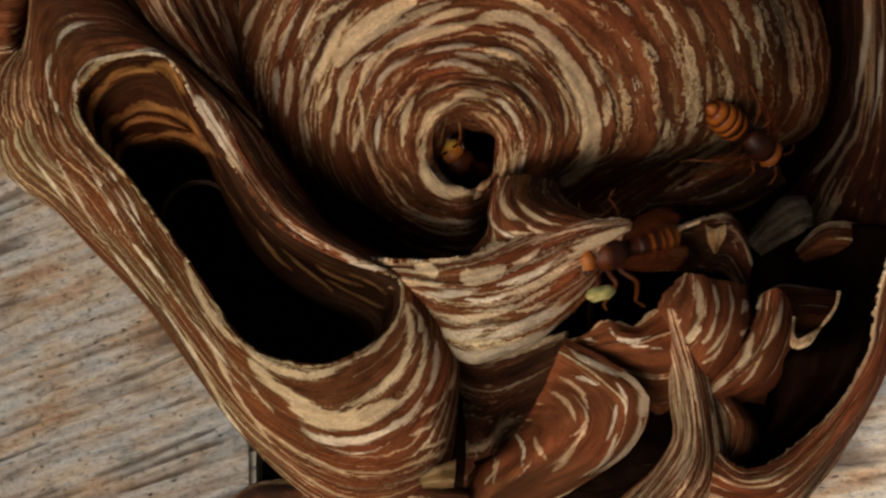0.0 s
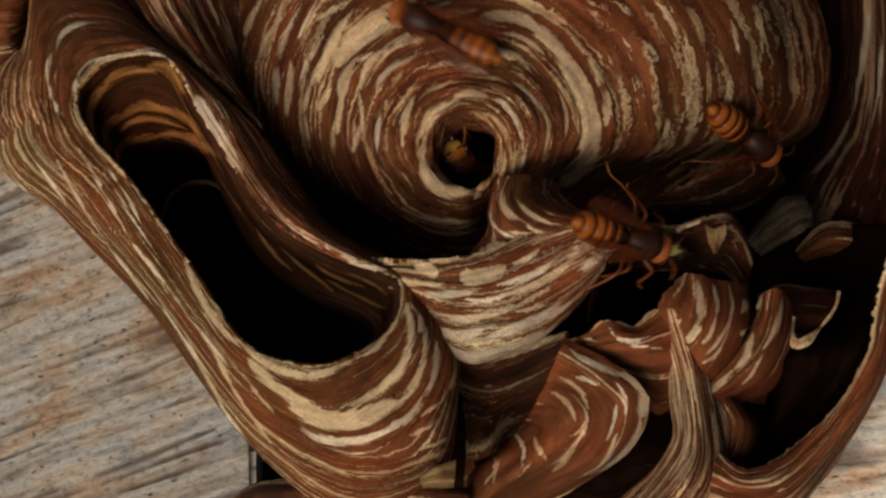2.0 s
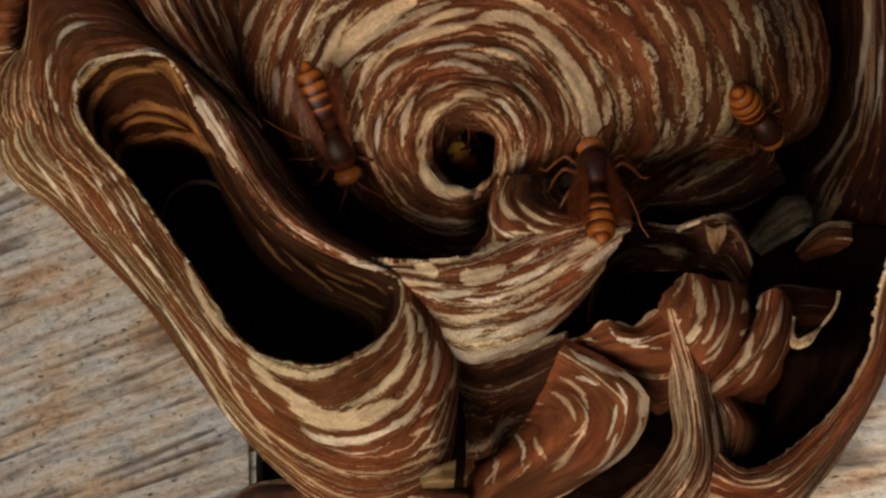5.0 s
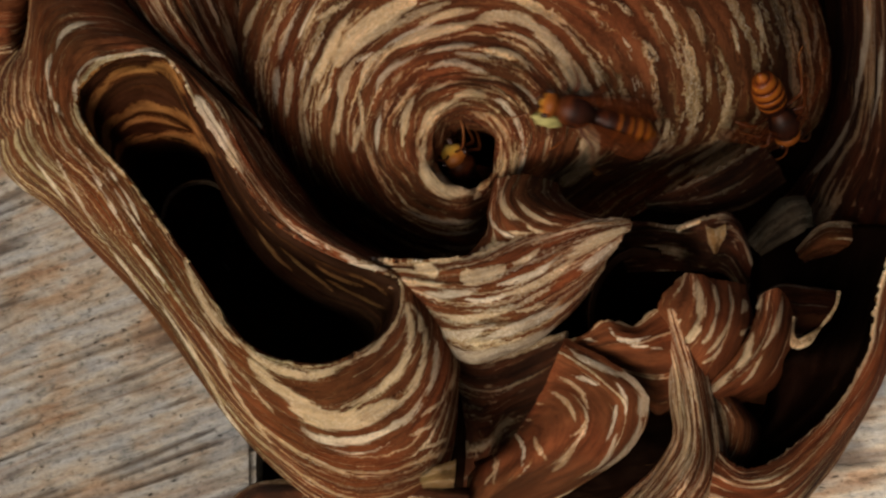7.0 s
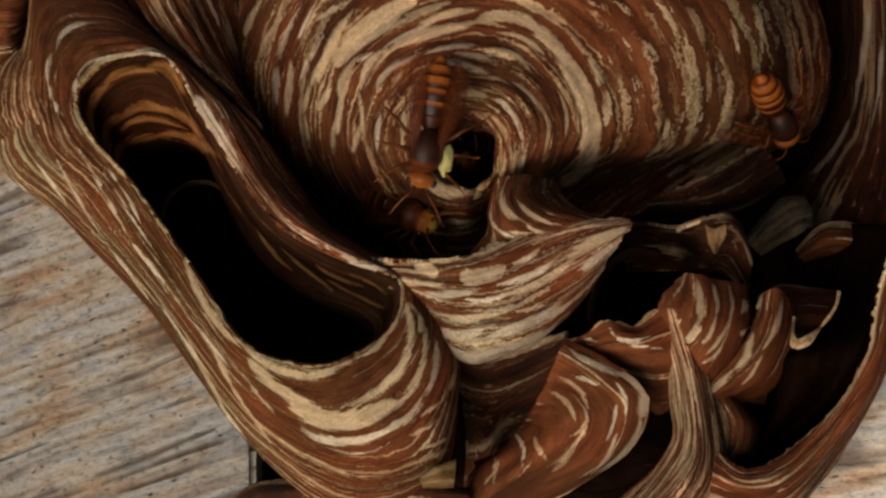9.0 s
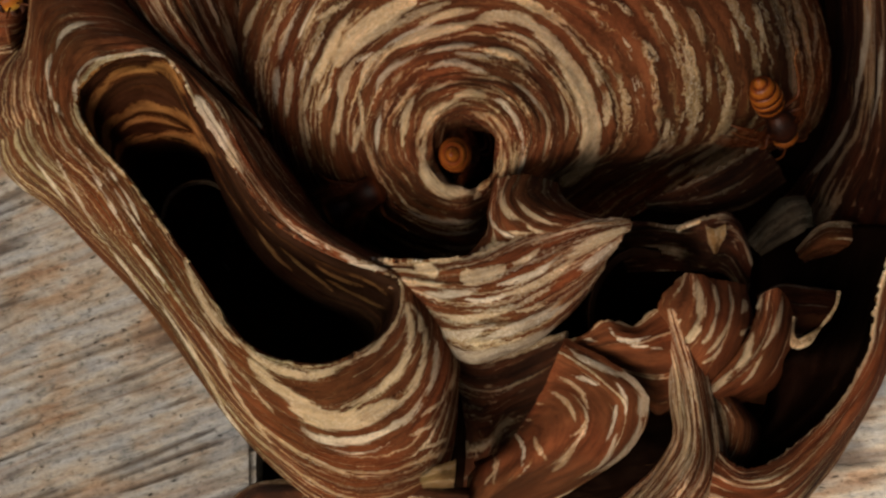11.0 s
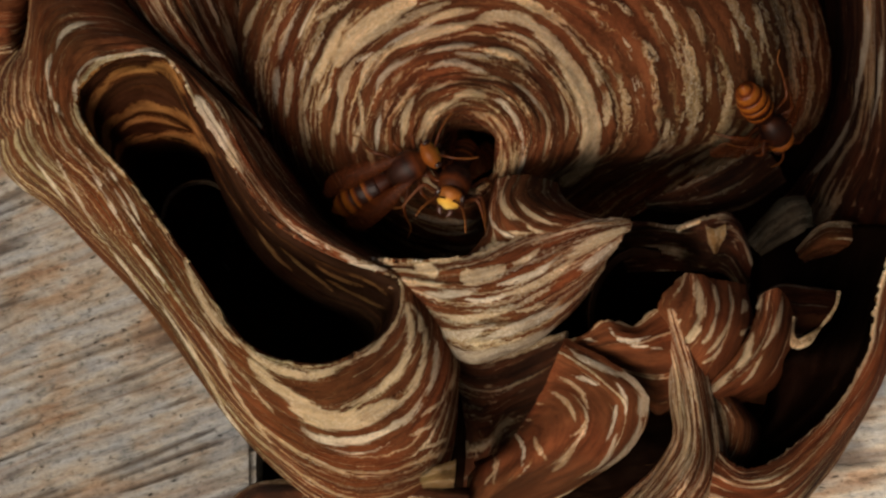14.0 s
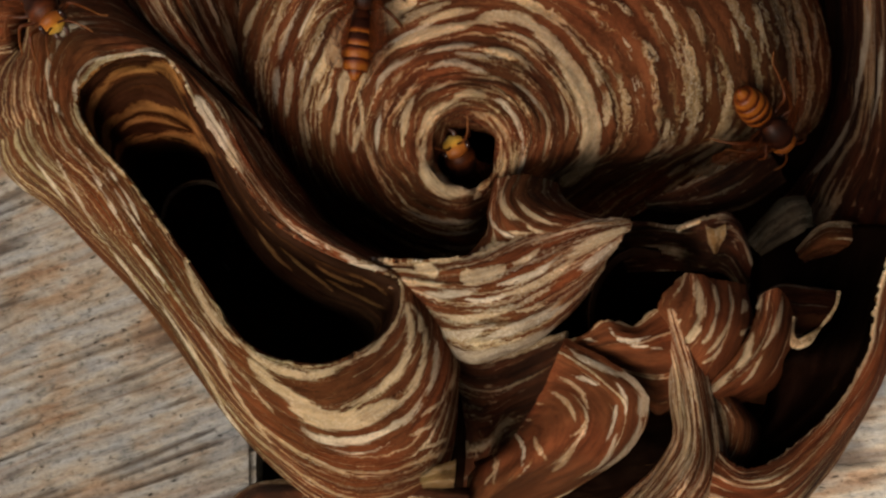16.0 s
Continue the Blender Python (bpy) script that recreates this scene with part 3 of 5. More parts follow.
    sheet("sleeve_lining", [start(c) for c in (rim, deep1, deep2, deep3, deep4, deep5)], lining_paper, nest, "sleeve inside, deep end painted in shade, orange-brown bands under the arch", True, (320, 120), 0.5, 0.2, 0.5, 0.6, 5.0, [
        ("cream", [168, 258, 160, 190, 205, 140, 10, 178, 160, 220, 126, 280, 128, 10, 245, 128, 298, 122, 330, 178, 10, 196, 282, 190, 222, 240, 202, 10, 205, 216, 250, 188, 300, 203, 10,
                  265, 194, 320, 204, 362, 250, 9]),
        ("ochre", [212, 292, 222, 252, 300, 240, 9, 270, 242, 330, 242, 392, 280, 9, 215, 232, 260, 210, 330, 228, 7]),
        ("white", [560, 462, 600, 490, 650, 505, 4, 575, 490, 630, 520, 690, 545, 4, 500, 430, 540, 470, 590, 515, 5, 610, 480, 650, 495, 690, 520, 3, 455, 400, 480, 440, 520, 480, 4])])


def build_saddle():
    sheet("inner_edge", [
        [(285, 385, -18), (296, 350, -17), (325, 326, -17), (365, 320, -18), (400, 335, -21)],
        [(288, 390, -19), (300, 356, -18), (327, 331, -18), (364, 325, -19), (396, 339, -22)]],
        paper("ash_paper", 2.0, 0.5, 0.5, seed=2.0, ramp=[(0.4, (0.12, 0.09, 0.06)), (0.6, (0.3, 0.25, 0.18))]), nest, "thin grey paper edge deep in the sleeve", False, (40, 5), 0.1, 0.1, 0.15, 0.3, 7.0)
    sheet("saddle", [
        [(600, 455, 4), (690, 464, 14), (770, 459, 16), (850, 446, 14), (930, 415, 12), (1010, 393, 12), (1110, 388, 11)],
        [(620, 478, 5), (715, 484, 13), (790, 490, 16), (860, 480, 17), (940, 450, 16), (1030, 412, 14), (1118, 396, 12)],
        [(680, 500, 8), (740, 512, 14), (800, 525, 17), (880, 520, 18), (960, 490, 16), (1040, 447, 14), (1108, 408, 12)],
        [(712, 525, 8), (755, 560, 13), (820, 577, 15.5), (900, 572, 16), (975, 535, 14), (1035, 490, 12), (1085, 440, 10)],
        [(730, 560, 4), (775, 600, 9), (835, 634, 11), (900, 615, 12), (960, 590, 10), (1005, 550, 8), (1055, 490, 6)],
        [(740, 570, -8), (790, 615, -6), (840, 640, -5), (900, 620, -5), (955, 592, -6), (1000, 558, -8), (1050, 500, -10)]],
        saddle_paper, nest, "broad cream-streaked paper saddle below the hole", False, (250, 120), 0.5, 0.35, 0.6, 0.7, 11.0, [
        ("cream", [735, 476, 755, 474, 772, 490, 13, 760, 460, 785, 460, 805, 454, 7, 818, 490, 850, 490, 895, 474, 16, 700, 500, 750, 505, 792, 503, 4, 1000, 460, 1050, 430, 1106, 404, 11,
                  770, 553, 840, 562, 905, 546, 9, 900, 550, 940, 545, 972, 530, 4, 880, 522, 960, 496, 1030, 440, 9, 905, 470, 930, 462, 960, 440, 5, 640, 470, 670, 466, 700, 470, 6]),
        ("white", [870, 506, 930, 490, 992, 450, 6, 820, 528, 860, 532, 902, 519, 5, 985, 405, 1030, 396, 1090, 390, 3]),
        ("grey", [750, 516, 790, 522, 850, 512, 8, 770, 580, 820, 590, 882, 570, 10, 850, 600, 930, 572, 1012, 533, 11, 800, 614, 860, 626, 1000, 572, 14, 1020, 482, 1060, 450, 1092, 425, 9])])
    sheet("fin", [
        [(878, 318, -3), (866, 370, 3), (862, 412, 8), (826, 456, 10)],
        [(893, 316, 0), (880, 365, 6), (892, 412, 11), (950, 430, 13)],
        [(918, 312, 1), (905, 352, 8), (935, 392, 13), (1000, 404, 14)],
        [(950, 316, 0), (948, 345, 6), (980, 374, 11), (1035, 390, 12)],
        [(985, 326, -8), (995, 350, -3), (1020, 372, 3), (1065, 388, 6)]],
        fin_paper, nest, "small twisted paper fin with cream streaks", False, (110, 80), 0.3, 0.2, 0.3, 0.6, 13.0, [
        ("cream", [895, 330, 894, 368, 932, 396, 8, 912, 350, 945, 385, 995, 400, 5, 848, 448, 880, 438, 925, 434, 9, 930, 395, 950, 408, 975, 412, 4, 900, 410, 920, 412, 945, 410, 4]),
        ("white", [868, 368, 884, 408, 942, 424, 4])])
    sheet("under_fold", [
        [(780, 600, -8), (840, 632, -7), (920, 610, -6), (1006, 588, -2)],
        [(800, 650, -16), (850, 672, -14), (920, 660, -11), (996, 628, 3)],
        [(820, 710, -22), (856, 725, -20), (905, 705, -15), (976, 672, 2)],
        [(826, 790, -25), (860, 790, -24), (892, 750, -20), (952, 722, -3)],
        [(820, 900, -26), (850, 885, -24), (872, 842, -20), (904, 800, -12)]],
        shaded_paper, nest, "brown fold in painted shade with thin grey streaks", False, (80, 50), 0.5, 0.25, 0.2, 0.6, 17.0)


def build_folds():
    sheet("curled_lobe", [
        [(1000, 600, 5), (1085, 645, 8), (1146, 705, 7), (1112, 800, -4), (1010, 868, -24), (880, 930, -30)],
        [(992, 618, 7), (1068, 664, 10), (1118, 718, 9.5), (1080, 805, 0), (985, 862, -16), (870, 915, -20)],
        [(976, 656, 6), (1038, 686, 9), (1076, 738, 10), (1045, 800, 5), (960, 850, -5), (870, 900, -12)],
        [(956, 702, 2), (992, 712, 8), (1020, 745, 11), (995, 800, 9), (930, 845, 2), (860, 890, -6)],
        [(928, 754, -5), (938, 762, 3), (945, 780, 8), (930, 820, 9), (890, 855, 7), (850, 890, 3)],
        [(884, 802, -15), (884, 806, -5), (880, 810, 2), (870, 845, 4), (850, 870, 4), (830, 895, 1)],
        [(838, 822, -20), (840, 824, -13), (840, 834, -7), (830, 850, -4), (824, 870, -3), (815, 900, -4)]],
        lobe_paper, nest, "smooth red-brown paper lobe with pale curved streaks", False, (170, 120), 0.6, 0.2, 0.3, 0.6, 19.0, [
        ("grey", [1000, 615, 1060, 650, 1106, 670, 7, 1095, 662, 1136, 690, 1130, 738, 13, 1130, 735, 1112, 790, 1050, 838, 8, 1090, 760, 1075, 800, 1040, 840, 5]),
        ("white", [1085, 675, 1106, 705, 1104, 737, 4, 1012, 663, 1040, 672, 1064, 682, 5, 1090, 715, 1086, 745, 1072, 780, 5, 905, 765, 926, 790, 925, 832, 5]),
        ("ochre", [980, 665, 1025, 690, 1040, 737, 5, 970, 690, 1005, 715, 1018, 747, 5, 1040, 738, 1030, 758, 1008, 772, 4, 945, 770, 955, 795, 968, 812, 5, 1018, 783, 1002, 808, 975, 835, 6, 870, 800, 880, 830, 875, 860, 4])])
    sheet("ragged_knob", [
        [(996, 606, 1), (1036, 592, 4), (1070, 566, 5), (1120, 577, 5), (1163, 545, 6), (1190, 530, 4)],
        [(1005, 614, 0), (1048, 616, 4), (1095, 610, 8), (1140, 608, 11), (1180, 596, 9), (1205, 590, 7)],
        [(1030, 628, -6), (1075, 645, -3), (1120, 660, 0), (1155, 665, 1), (1185, 660, 3), (1205, 660, 1)],
        [(1075, 650, -14), (1115, 680, -12), (1145, 715, -12), (1165, 730, -12), (1185, 720, -9), (1205, 700, -7)]],
        knob_paper, nest, "ragged red-brown paper knob beside a dark gap", False, (110, 70), 0.5, 0.2, 0.7, 0.6, 23.0, [("white", [1078, 578, 1110, 604, 1168, 590, 4, 1110, 610, 1140, 612, 1177, 615, 3, 1030, 603, 1045, 601, 1060, 604, 2.5])])
    sheet("fan", [
        [(1212, 487, 4), (1184, 515, 6), (1168, 545, 7), (1190, 580, 8), (1200, 600, 8)],
        [(1230, 488, 5), (1236, 530, 9), (1228, 570, 12), (1212, 605, 12), (1206, 625, 10)],
        [(1260, 496, 5), (1264, 540, 10), (1254, 585, 13), (1232, 625, 13), (1214, 650, 10)],
        [(1288, 500, 3), (1290, 550, 8), (1276, 600, 11), (1250, 645, 12), (1226, 680, 9)],
        [(1314, 506, -2), (1318, 556, 4), (1300, 610, 8), (1270, 655, 9), (1240, 695, 7)],
        [(1322, 530, -12), (1330, 570, -6), (1318, 620, 0), (1285, 665, 3), (1250, 705, 3)]],
        fan_paper, nest, "ribbed paper fan with pale upright streaks", False, (120, 110), 0.3, 0.3, 0.6, 0.6, 29.0, [
        ("cream", [1228, 488, 1241, 540, 1236, 576, 8, 1237, 568, 1230, 592, 1216, 607, 8, 1256, 498, 1267, 535, 1263, 562, 4.5, 1264, 552, 1256, 590, 1238, 610, 4, 1285, 503, 1291, 540, 1286, 567, 4.5,
                  1286, 563, 1270, 600, 1248, 627, 4, 1312, 528, 1314, 545, 1309, 557, 5, 1275, 610, 1258, 632, 1240, 642, 4, 1302, 595, 1315, 585, 1326, 578, 4, 1195, 582, 1205, 572, 1212, 565, 3])])
    sheet("fan", [
        [(1346, 525, 0), (1338, 570, 3), (1305, 630, 7), (1245, 692, 9)],
        [(1374, 512, 2), (1362, 580, 6), (1325, 645, 9), (1258, 698, 10)],
        [(1392, 530, -2), (1382, 600, 2), (1345, 665, 5), (1270, 706, 7)],
        [(1408, 570, -12), (1402, 630, -9), (1365, 690, -5), (1290, 720, 1)]],
        fan_paper, nest, "ribbed paper fan with pale upright streaks", False, (120, 90), 0.3, 0.25, 0.5, 0.6, 31.0, [
        ("cream", [1337, 588, 1322, 630, 1300, 656, 7, 1302, 654, 1272, 680, 1240, 704, 6, 1380, 516, 1372, 570, 1346, 620, 5, 1347, 618, 1332, 655, 1308, 682, 4, 1350, 530, 1347, 540, 1344, 552, 5])])
    sheet("column", [
        [(1168, 540, -2), (1182, 640, 0), (1190, 715, 3), (1192, 775, 6), (1155, 838, 8), (1080, 900, 8)],
        [(1176, 545, 6), (1200, 640, 9), (1210, 720, 12), (1212, 785, 15), (1180, 850, 17), (1110, 915, 17)],
        [(1188, 548, 9), (1215, 640, 13), (1228, 720, 16), (1232, 790, 19), (1210, 855, 24), (1150, 920, 27)],
        [(1200, 552, 8), (1230, 640, 12), (1246, 720, 14), (1254, 795, 17), (1243, 860, 19), (1200, 925, 19)],
        [(1212, 560, 2), (1244, 645, 6), (1262, 725, 8), (1275, 800, 11), (1275, 865, 14), (1255, 930, 15)],
        [(1216, 570, -8), (1250, 650, -6), (1272, 730, -4), (1290, 810, 0), (1305, 870, 5), (1310, 935, 8)]],
        column_paper, nest, "fibrous paper column with fine lengthwise streaks", False, (120, 60), 0.4, 0.5, 0.4, 0.7, 37.0)
    sheet("side_lobe", [
        [(1252, 690, 4), (1276, 735, 6), (1282, 780, 7), (1272, 815, 8)],
        [(1275, 694, 6), (1304, 740, 9), (1304, 785, 9), (1285, 822, 9)],
        [(1296, 702, 2), (1330, 750, 4), (1324, 795, 4), (1298, 828, 5)],
        [(1306, 710, -8), (1342, 755, -7), (1336, 800, -6), (1308, 832, -3)]],
        fold_paper, nest, "small curled paper lobe", False, (60, 40), 0.3, 0.25, 0.3, 0.6, 41.0)


def build_right():
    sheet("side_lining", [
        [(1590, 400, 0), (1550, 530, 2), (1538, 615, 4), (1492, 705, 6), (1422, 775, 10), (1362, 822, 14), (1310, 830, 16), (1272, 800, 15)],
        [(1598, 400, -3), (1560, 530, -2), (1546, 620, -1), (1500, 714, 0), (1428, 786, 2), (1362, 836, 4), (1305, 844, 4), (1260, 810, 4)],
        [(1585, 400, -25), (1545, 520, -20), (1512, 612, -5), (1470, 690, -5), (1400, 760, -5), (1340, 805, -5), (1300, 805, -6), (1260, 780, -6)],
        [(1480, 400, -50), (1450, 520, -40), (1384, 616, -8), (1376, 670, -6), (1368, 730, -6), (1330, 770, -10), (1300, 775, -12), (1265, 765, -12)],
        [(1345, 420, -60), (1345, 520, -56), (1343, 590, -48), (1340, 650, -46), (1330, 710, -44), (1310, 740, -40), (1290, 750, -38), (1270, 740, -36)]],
        shade_black_paper, nest, "inside of the second opening, its shade painted near black", False, (90, 40), 0.4, 0.2, 0.5, 0.5, 43.0)
    sheet("side_sleeve", [
        [(1590, 400, 0), (1550, 530, 2), (1538, 615, 4), (1492, 705, 6), (1422, 775, 10), (1362, 822, 14), (1310, 830, 16), (1272, 800, 15)],
        [(1602, 420, -1), (1572, 560, 1), (1556, 640, 4), (1510, 728, 7), (1440, 808, 11), (1375, 858, 16), (1310, 866, 18), (1255, 840, 17)],
        [(1612, 430, -4), (1586, 572, -3), (1564, 655, -1), (1516, 745, 2), (1452, 830, 6), (1388, 892, 12), (1305, 905, 15), (1225, 885, 16)],
        [(1614, 440, -6), (1588, 575, -6), (1564, 660, -5), (1514, 755, -4), (1456, 845, -2), (1380, 920, -5), (1300, 940, 0), (1200, 930, 4)],
        [(1604, 440, -9), (1578, 575, -9), (1554, 660, -9), (1504, 750, -9), (1446, 845, -9), (1360, 900, -12), (1280, 910, -38), (1180, 900, -36)]],
        lip_paper, nest, "red-brown paper lip of the second opening", False, (150, 60), 0.4, 0.25, 0.5, 0.7, 43.0)
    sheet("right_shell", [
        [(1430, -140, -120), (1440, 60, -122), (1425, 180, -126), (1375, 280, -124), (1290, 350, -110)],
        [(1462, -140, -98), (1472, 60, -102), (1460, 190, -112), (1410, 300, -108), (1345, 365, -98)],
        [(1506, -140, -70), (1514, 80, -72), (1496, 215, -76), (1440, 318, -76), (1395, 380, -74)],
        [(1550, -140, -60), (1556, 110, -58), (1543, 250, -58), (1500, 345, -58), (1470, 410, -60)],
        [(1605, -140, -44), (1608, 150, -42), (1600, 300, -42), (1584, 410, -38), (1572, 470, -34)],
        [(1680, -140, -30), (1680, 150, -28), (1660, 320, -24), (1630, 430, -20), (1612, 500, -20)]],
        shaded_shell_paper, nest, "outer paper shell with upright bands, its shade painted darker", False, (140, 110), 0.5, 0.3, 0, 0.6, 47.0, [("grey", [1535, 0, 1534, 90, 1505, 218, 6, 1506, 208, 1480, 265, 1430, 315, 7, 1562, 60, 1560, 150, 1540, 240, 4])])
    sheet("inner_scrap", [
        [(1320, 425, -60), (1350, 385, -56), (1385, 352, -54), (1422, 350, -56)],
        [(1335, 440, -56), (1370, 405, -52), (1405, 380, -50), (1432, 375, -53)],
        [(1350, 455, -60), (1385, 430, -57), (1420, 415, -56), (1442, 410, -60)]],
        paper("grey_paper", 2.0, 0.4, 0.5, seed=8.0, ramp=[(0.38, (0.07, 0.06, 0.045)), (0.55, (0.2, 0.19, 0.15)), (0.68, (0.3, 0.28, 0.22))]), nest, "folded grey paper scrap in shade", False, (50, 30), 0.6, 0.3, 0.4, 0.5, 53.0)
    sheet("inner_scrap", [
        [(1410, 445, -50), (1450, 402, -45), (1490, 392, -45), (1522, 400, -49)],
        [(1418, 455, -46), (1455, 430, -40), (1490, 425, -40), (1520, 432, -44)],
        [(1425, 465, -52), (1460, 455, -48), (1490, 455, -48), (1512, 462, -52)]],
        fold_paper, nest, "banded brown paper scrap in shade", False, (50, 30), 0.4, 0.3, 0.4, 0.5, 59.0)
    sheet("torn_flap", [
        [(1248, 398, -5), (1252, 415, -4), (1256, 432, -5.5), (1264, 447, -8)],
        [(1264, 406, -4), (1263, 418, -3.5), (1265, 432, -5), (1266, 448, -7.5)],
        [(1284, 396, -5), (1284, 415, -4), (1275, 432, -5.5), (1268, 447, -8)]],
        paper("tan_paper", 3.0, 0.6, 0.6, seed=1.0, ramp=[(0.4, (0.3, 0.15, 0.06)), (0.55, (0.45, 0.26, 0.11)), (0.7, (0.52, 0.32, 0.14))]), nest, "small torn tan paper flap", False, (24, 16), 0.2, 0.1, 0.3, 0.4, 61.0)
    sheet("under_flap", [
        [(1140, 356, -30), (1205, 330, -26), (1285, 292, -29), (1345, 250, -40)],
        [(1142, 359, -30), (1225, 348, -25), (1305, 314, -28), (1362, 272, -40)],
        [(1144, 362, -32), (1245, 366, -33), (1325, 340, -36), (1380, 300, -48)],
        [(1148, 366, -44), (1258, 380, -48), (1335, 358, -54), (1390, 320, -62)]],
        shaded_paper, nest, "curled streaked paper flap under the dome", False, (60, 40), 0.5, 0.3, 0.8, 0.5, 69.0)
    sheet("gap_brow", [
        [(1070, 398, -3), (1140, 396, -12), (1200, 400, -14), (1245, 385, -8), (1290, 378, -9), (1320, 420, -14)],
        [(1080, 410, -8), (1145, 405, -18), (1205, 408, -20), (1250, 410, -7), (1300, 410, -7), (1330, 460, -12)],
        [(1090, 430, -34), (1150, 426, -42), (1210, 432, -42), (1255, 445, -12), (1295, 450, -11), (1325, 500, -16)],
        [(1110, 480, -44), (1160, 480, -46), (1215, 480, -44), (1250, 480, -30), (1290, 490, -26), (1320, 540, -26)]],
        shaded_paper, nest, "paper brow over the lower gap, its shade painted dark brown", False, (80, 40), 0.4, 0.25, 0.4, 0.5, 67.0)
    sheet("paper_sliver", [
        [(1196, 404, -12), (1215, 396, -10), (1236, 388, -9), (1248, 382, -9)],
        [(1200, 410, -11), (1217, 402, -9), (1238, 394, -8), (1249, 388, -8)]],
        saddle_paper, nest, "thin pale torn paper sliver", False, (24, 6), 0.1, 0.1, 0.3, 0.4, 63.0)
    # Shade painted near black, so this edge stays dark in the gap.
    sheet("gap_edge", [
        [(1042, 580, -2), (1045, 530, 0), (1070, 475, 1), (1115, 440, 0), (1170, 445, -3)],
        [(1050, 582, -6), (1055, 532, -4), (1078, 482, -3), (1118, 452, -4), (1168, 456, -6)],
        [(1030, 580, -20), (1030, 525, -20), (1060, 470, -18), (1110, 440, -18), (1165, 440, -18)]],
        shade_black_paper, nest, "thin curved paper edge in the lower gap", False, (60, 16), 0.2, 0.1, 0.3, 0.4, 71.0)
    sheet("paper_loop", [
        [(1405, 560, -6), (1396, 590, -5), (1404, 615, -4), (1430, 610, -4), (1452, 580, -5), (1478, 545, -7), (1486, 515, -10)],
        [(1410, 562, -7), (1404, 585, -4), (1412, 600, -3), (1432, 592, -3), (1452, 578, -5), (1477, 545, -8), (1485, 515, -11)]],
        paper("pale_rim_paper", 3.0, 0.6, 0.62, seed=12.0), nest, "thin pale paper loop at a small hole", False, (60, 8), 0.1, 0.1, 0.2, 0.5, 73.0)
    sheet("inner_mound", [
        [(1340, 525, -24), (1380, 505, -24), (1430, 510, -28), (1485, 520, -34)],
        [(1350, 580, -12), (1390, 560, -8), (1424, 560, -14), (1470, 560, -20)],
        [(1345, 650, -12), (1392, 640, -9), (1424, 630, -14), (1460, 600, -20)],
        [(1320, 710, -16), (1380, 715, -20), (1420, 700, -26), (1455, 660, -30)]],
        knob_paper, nest, "brown paper mound inside the second opening", False, (50, 40), 0.6, 0.3, 0.3, 0.5, 79.0)


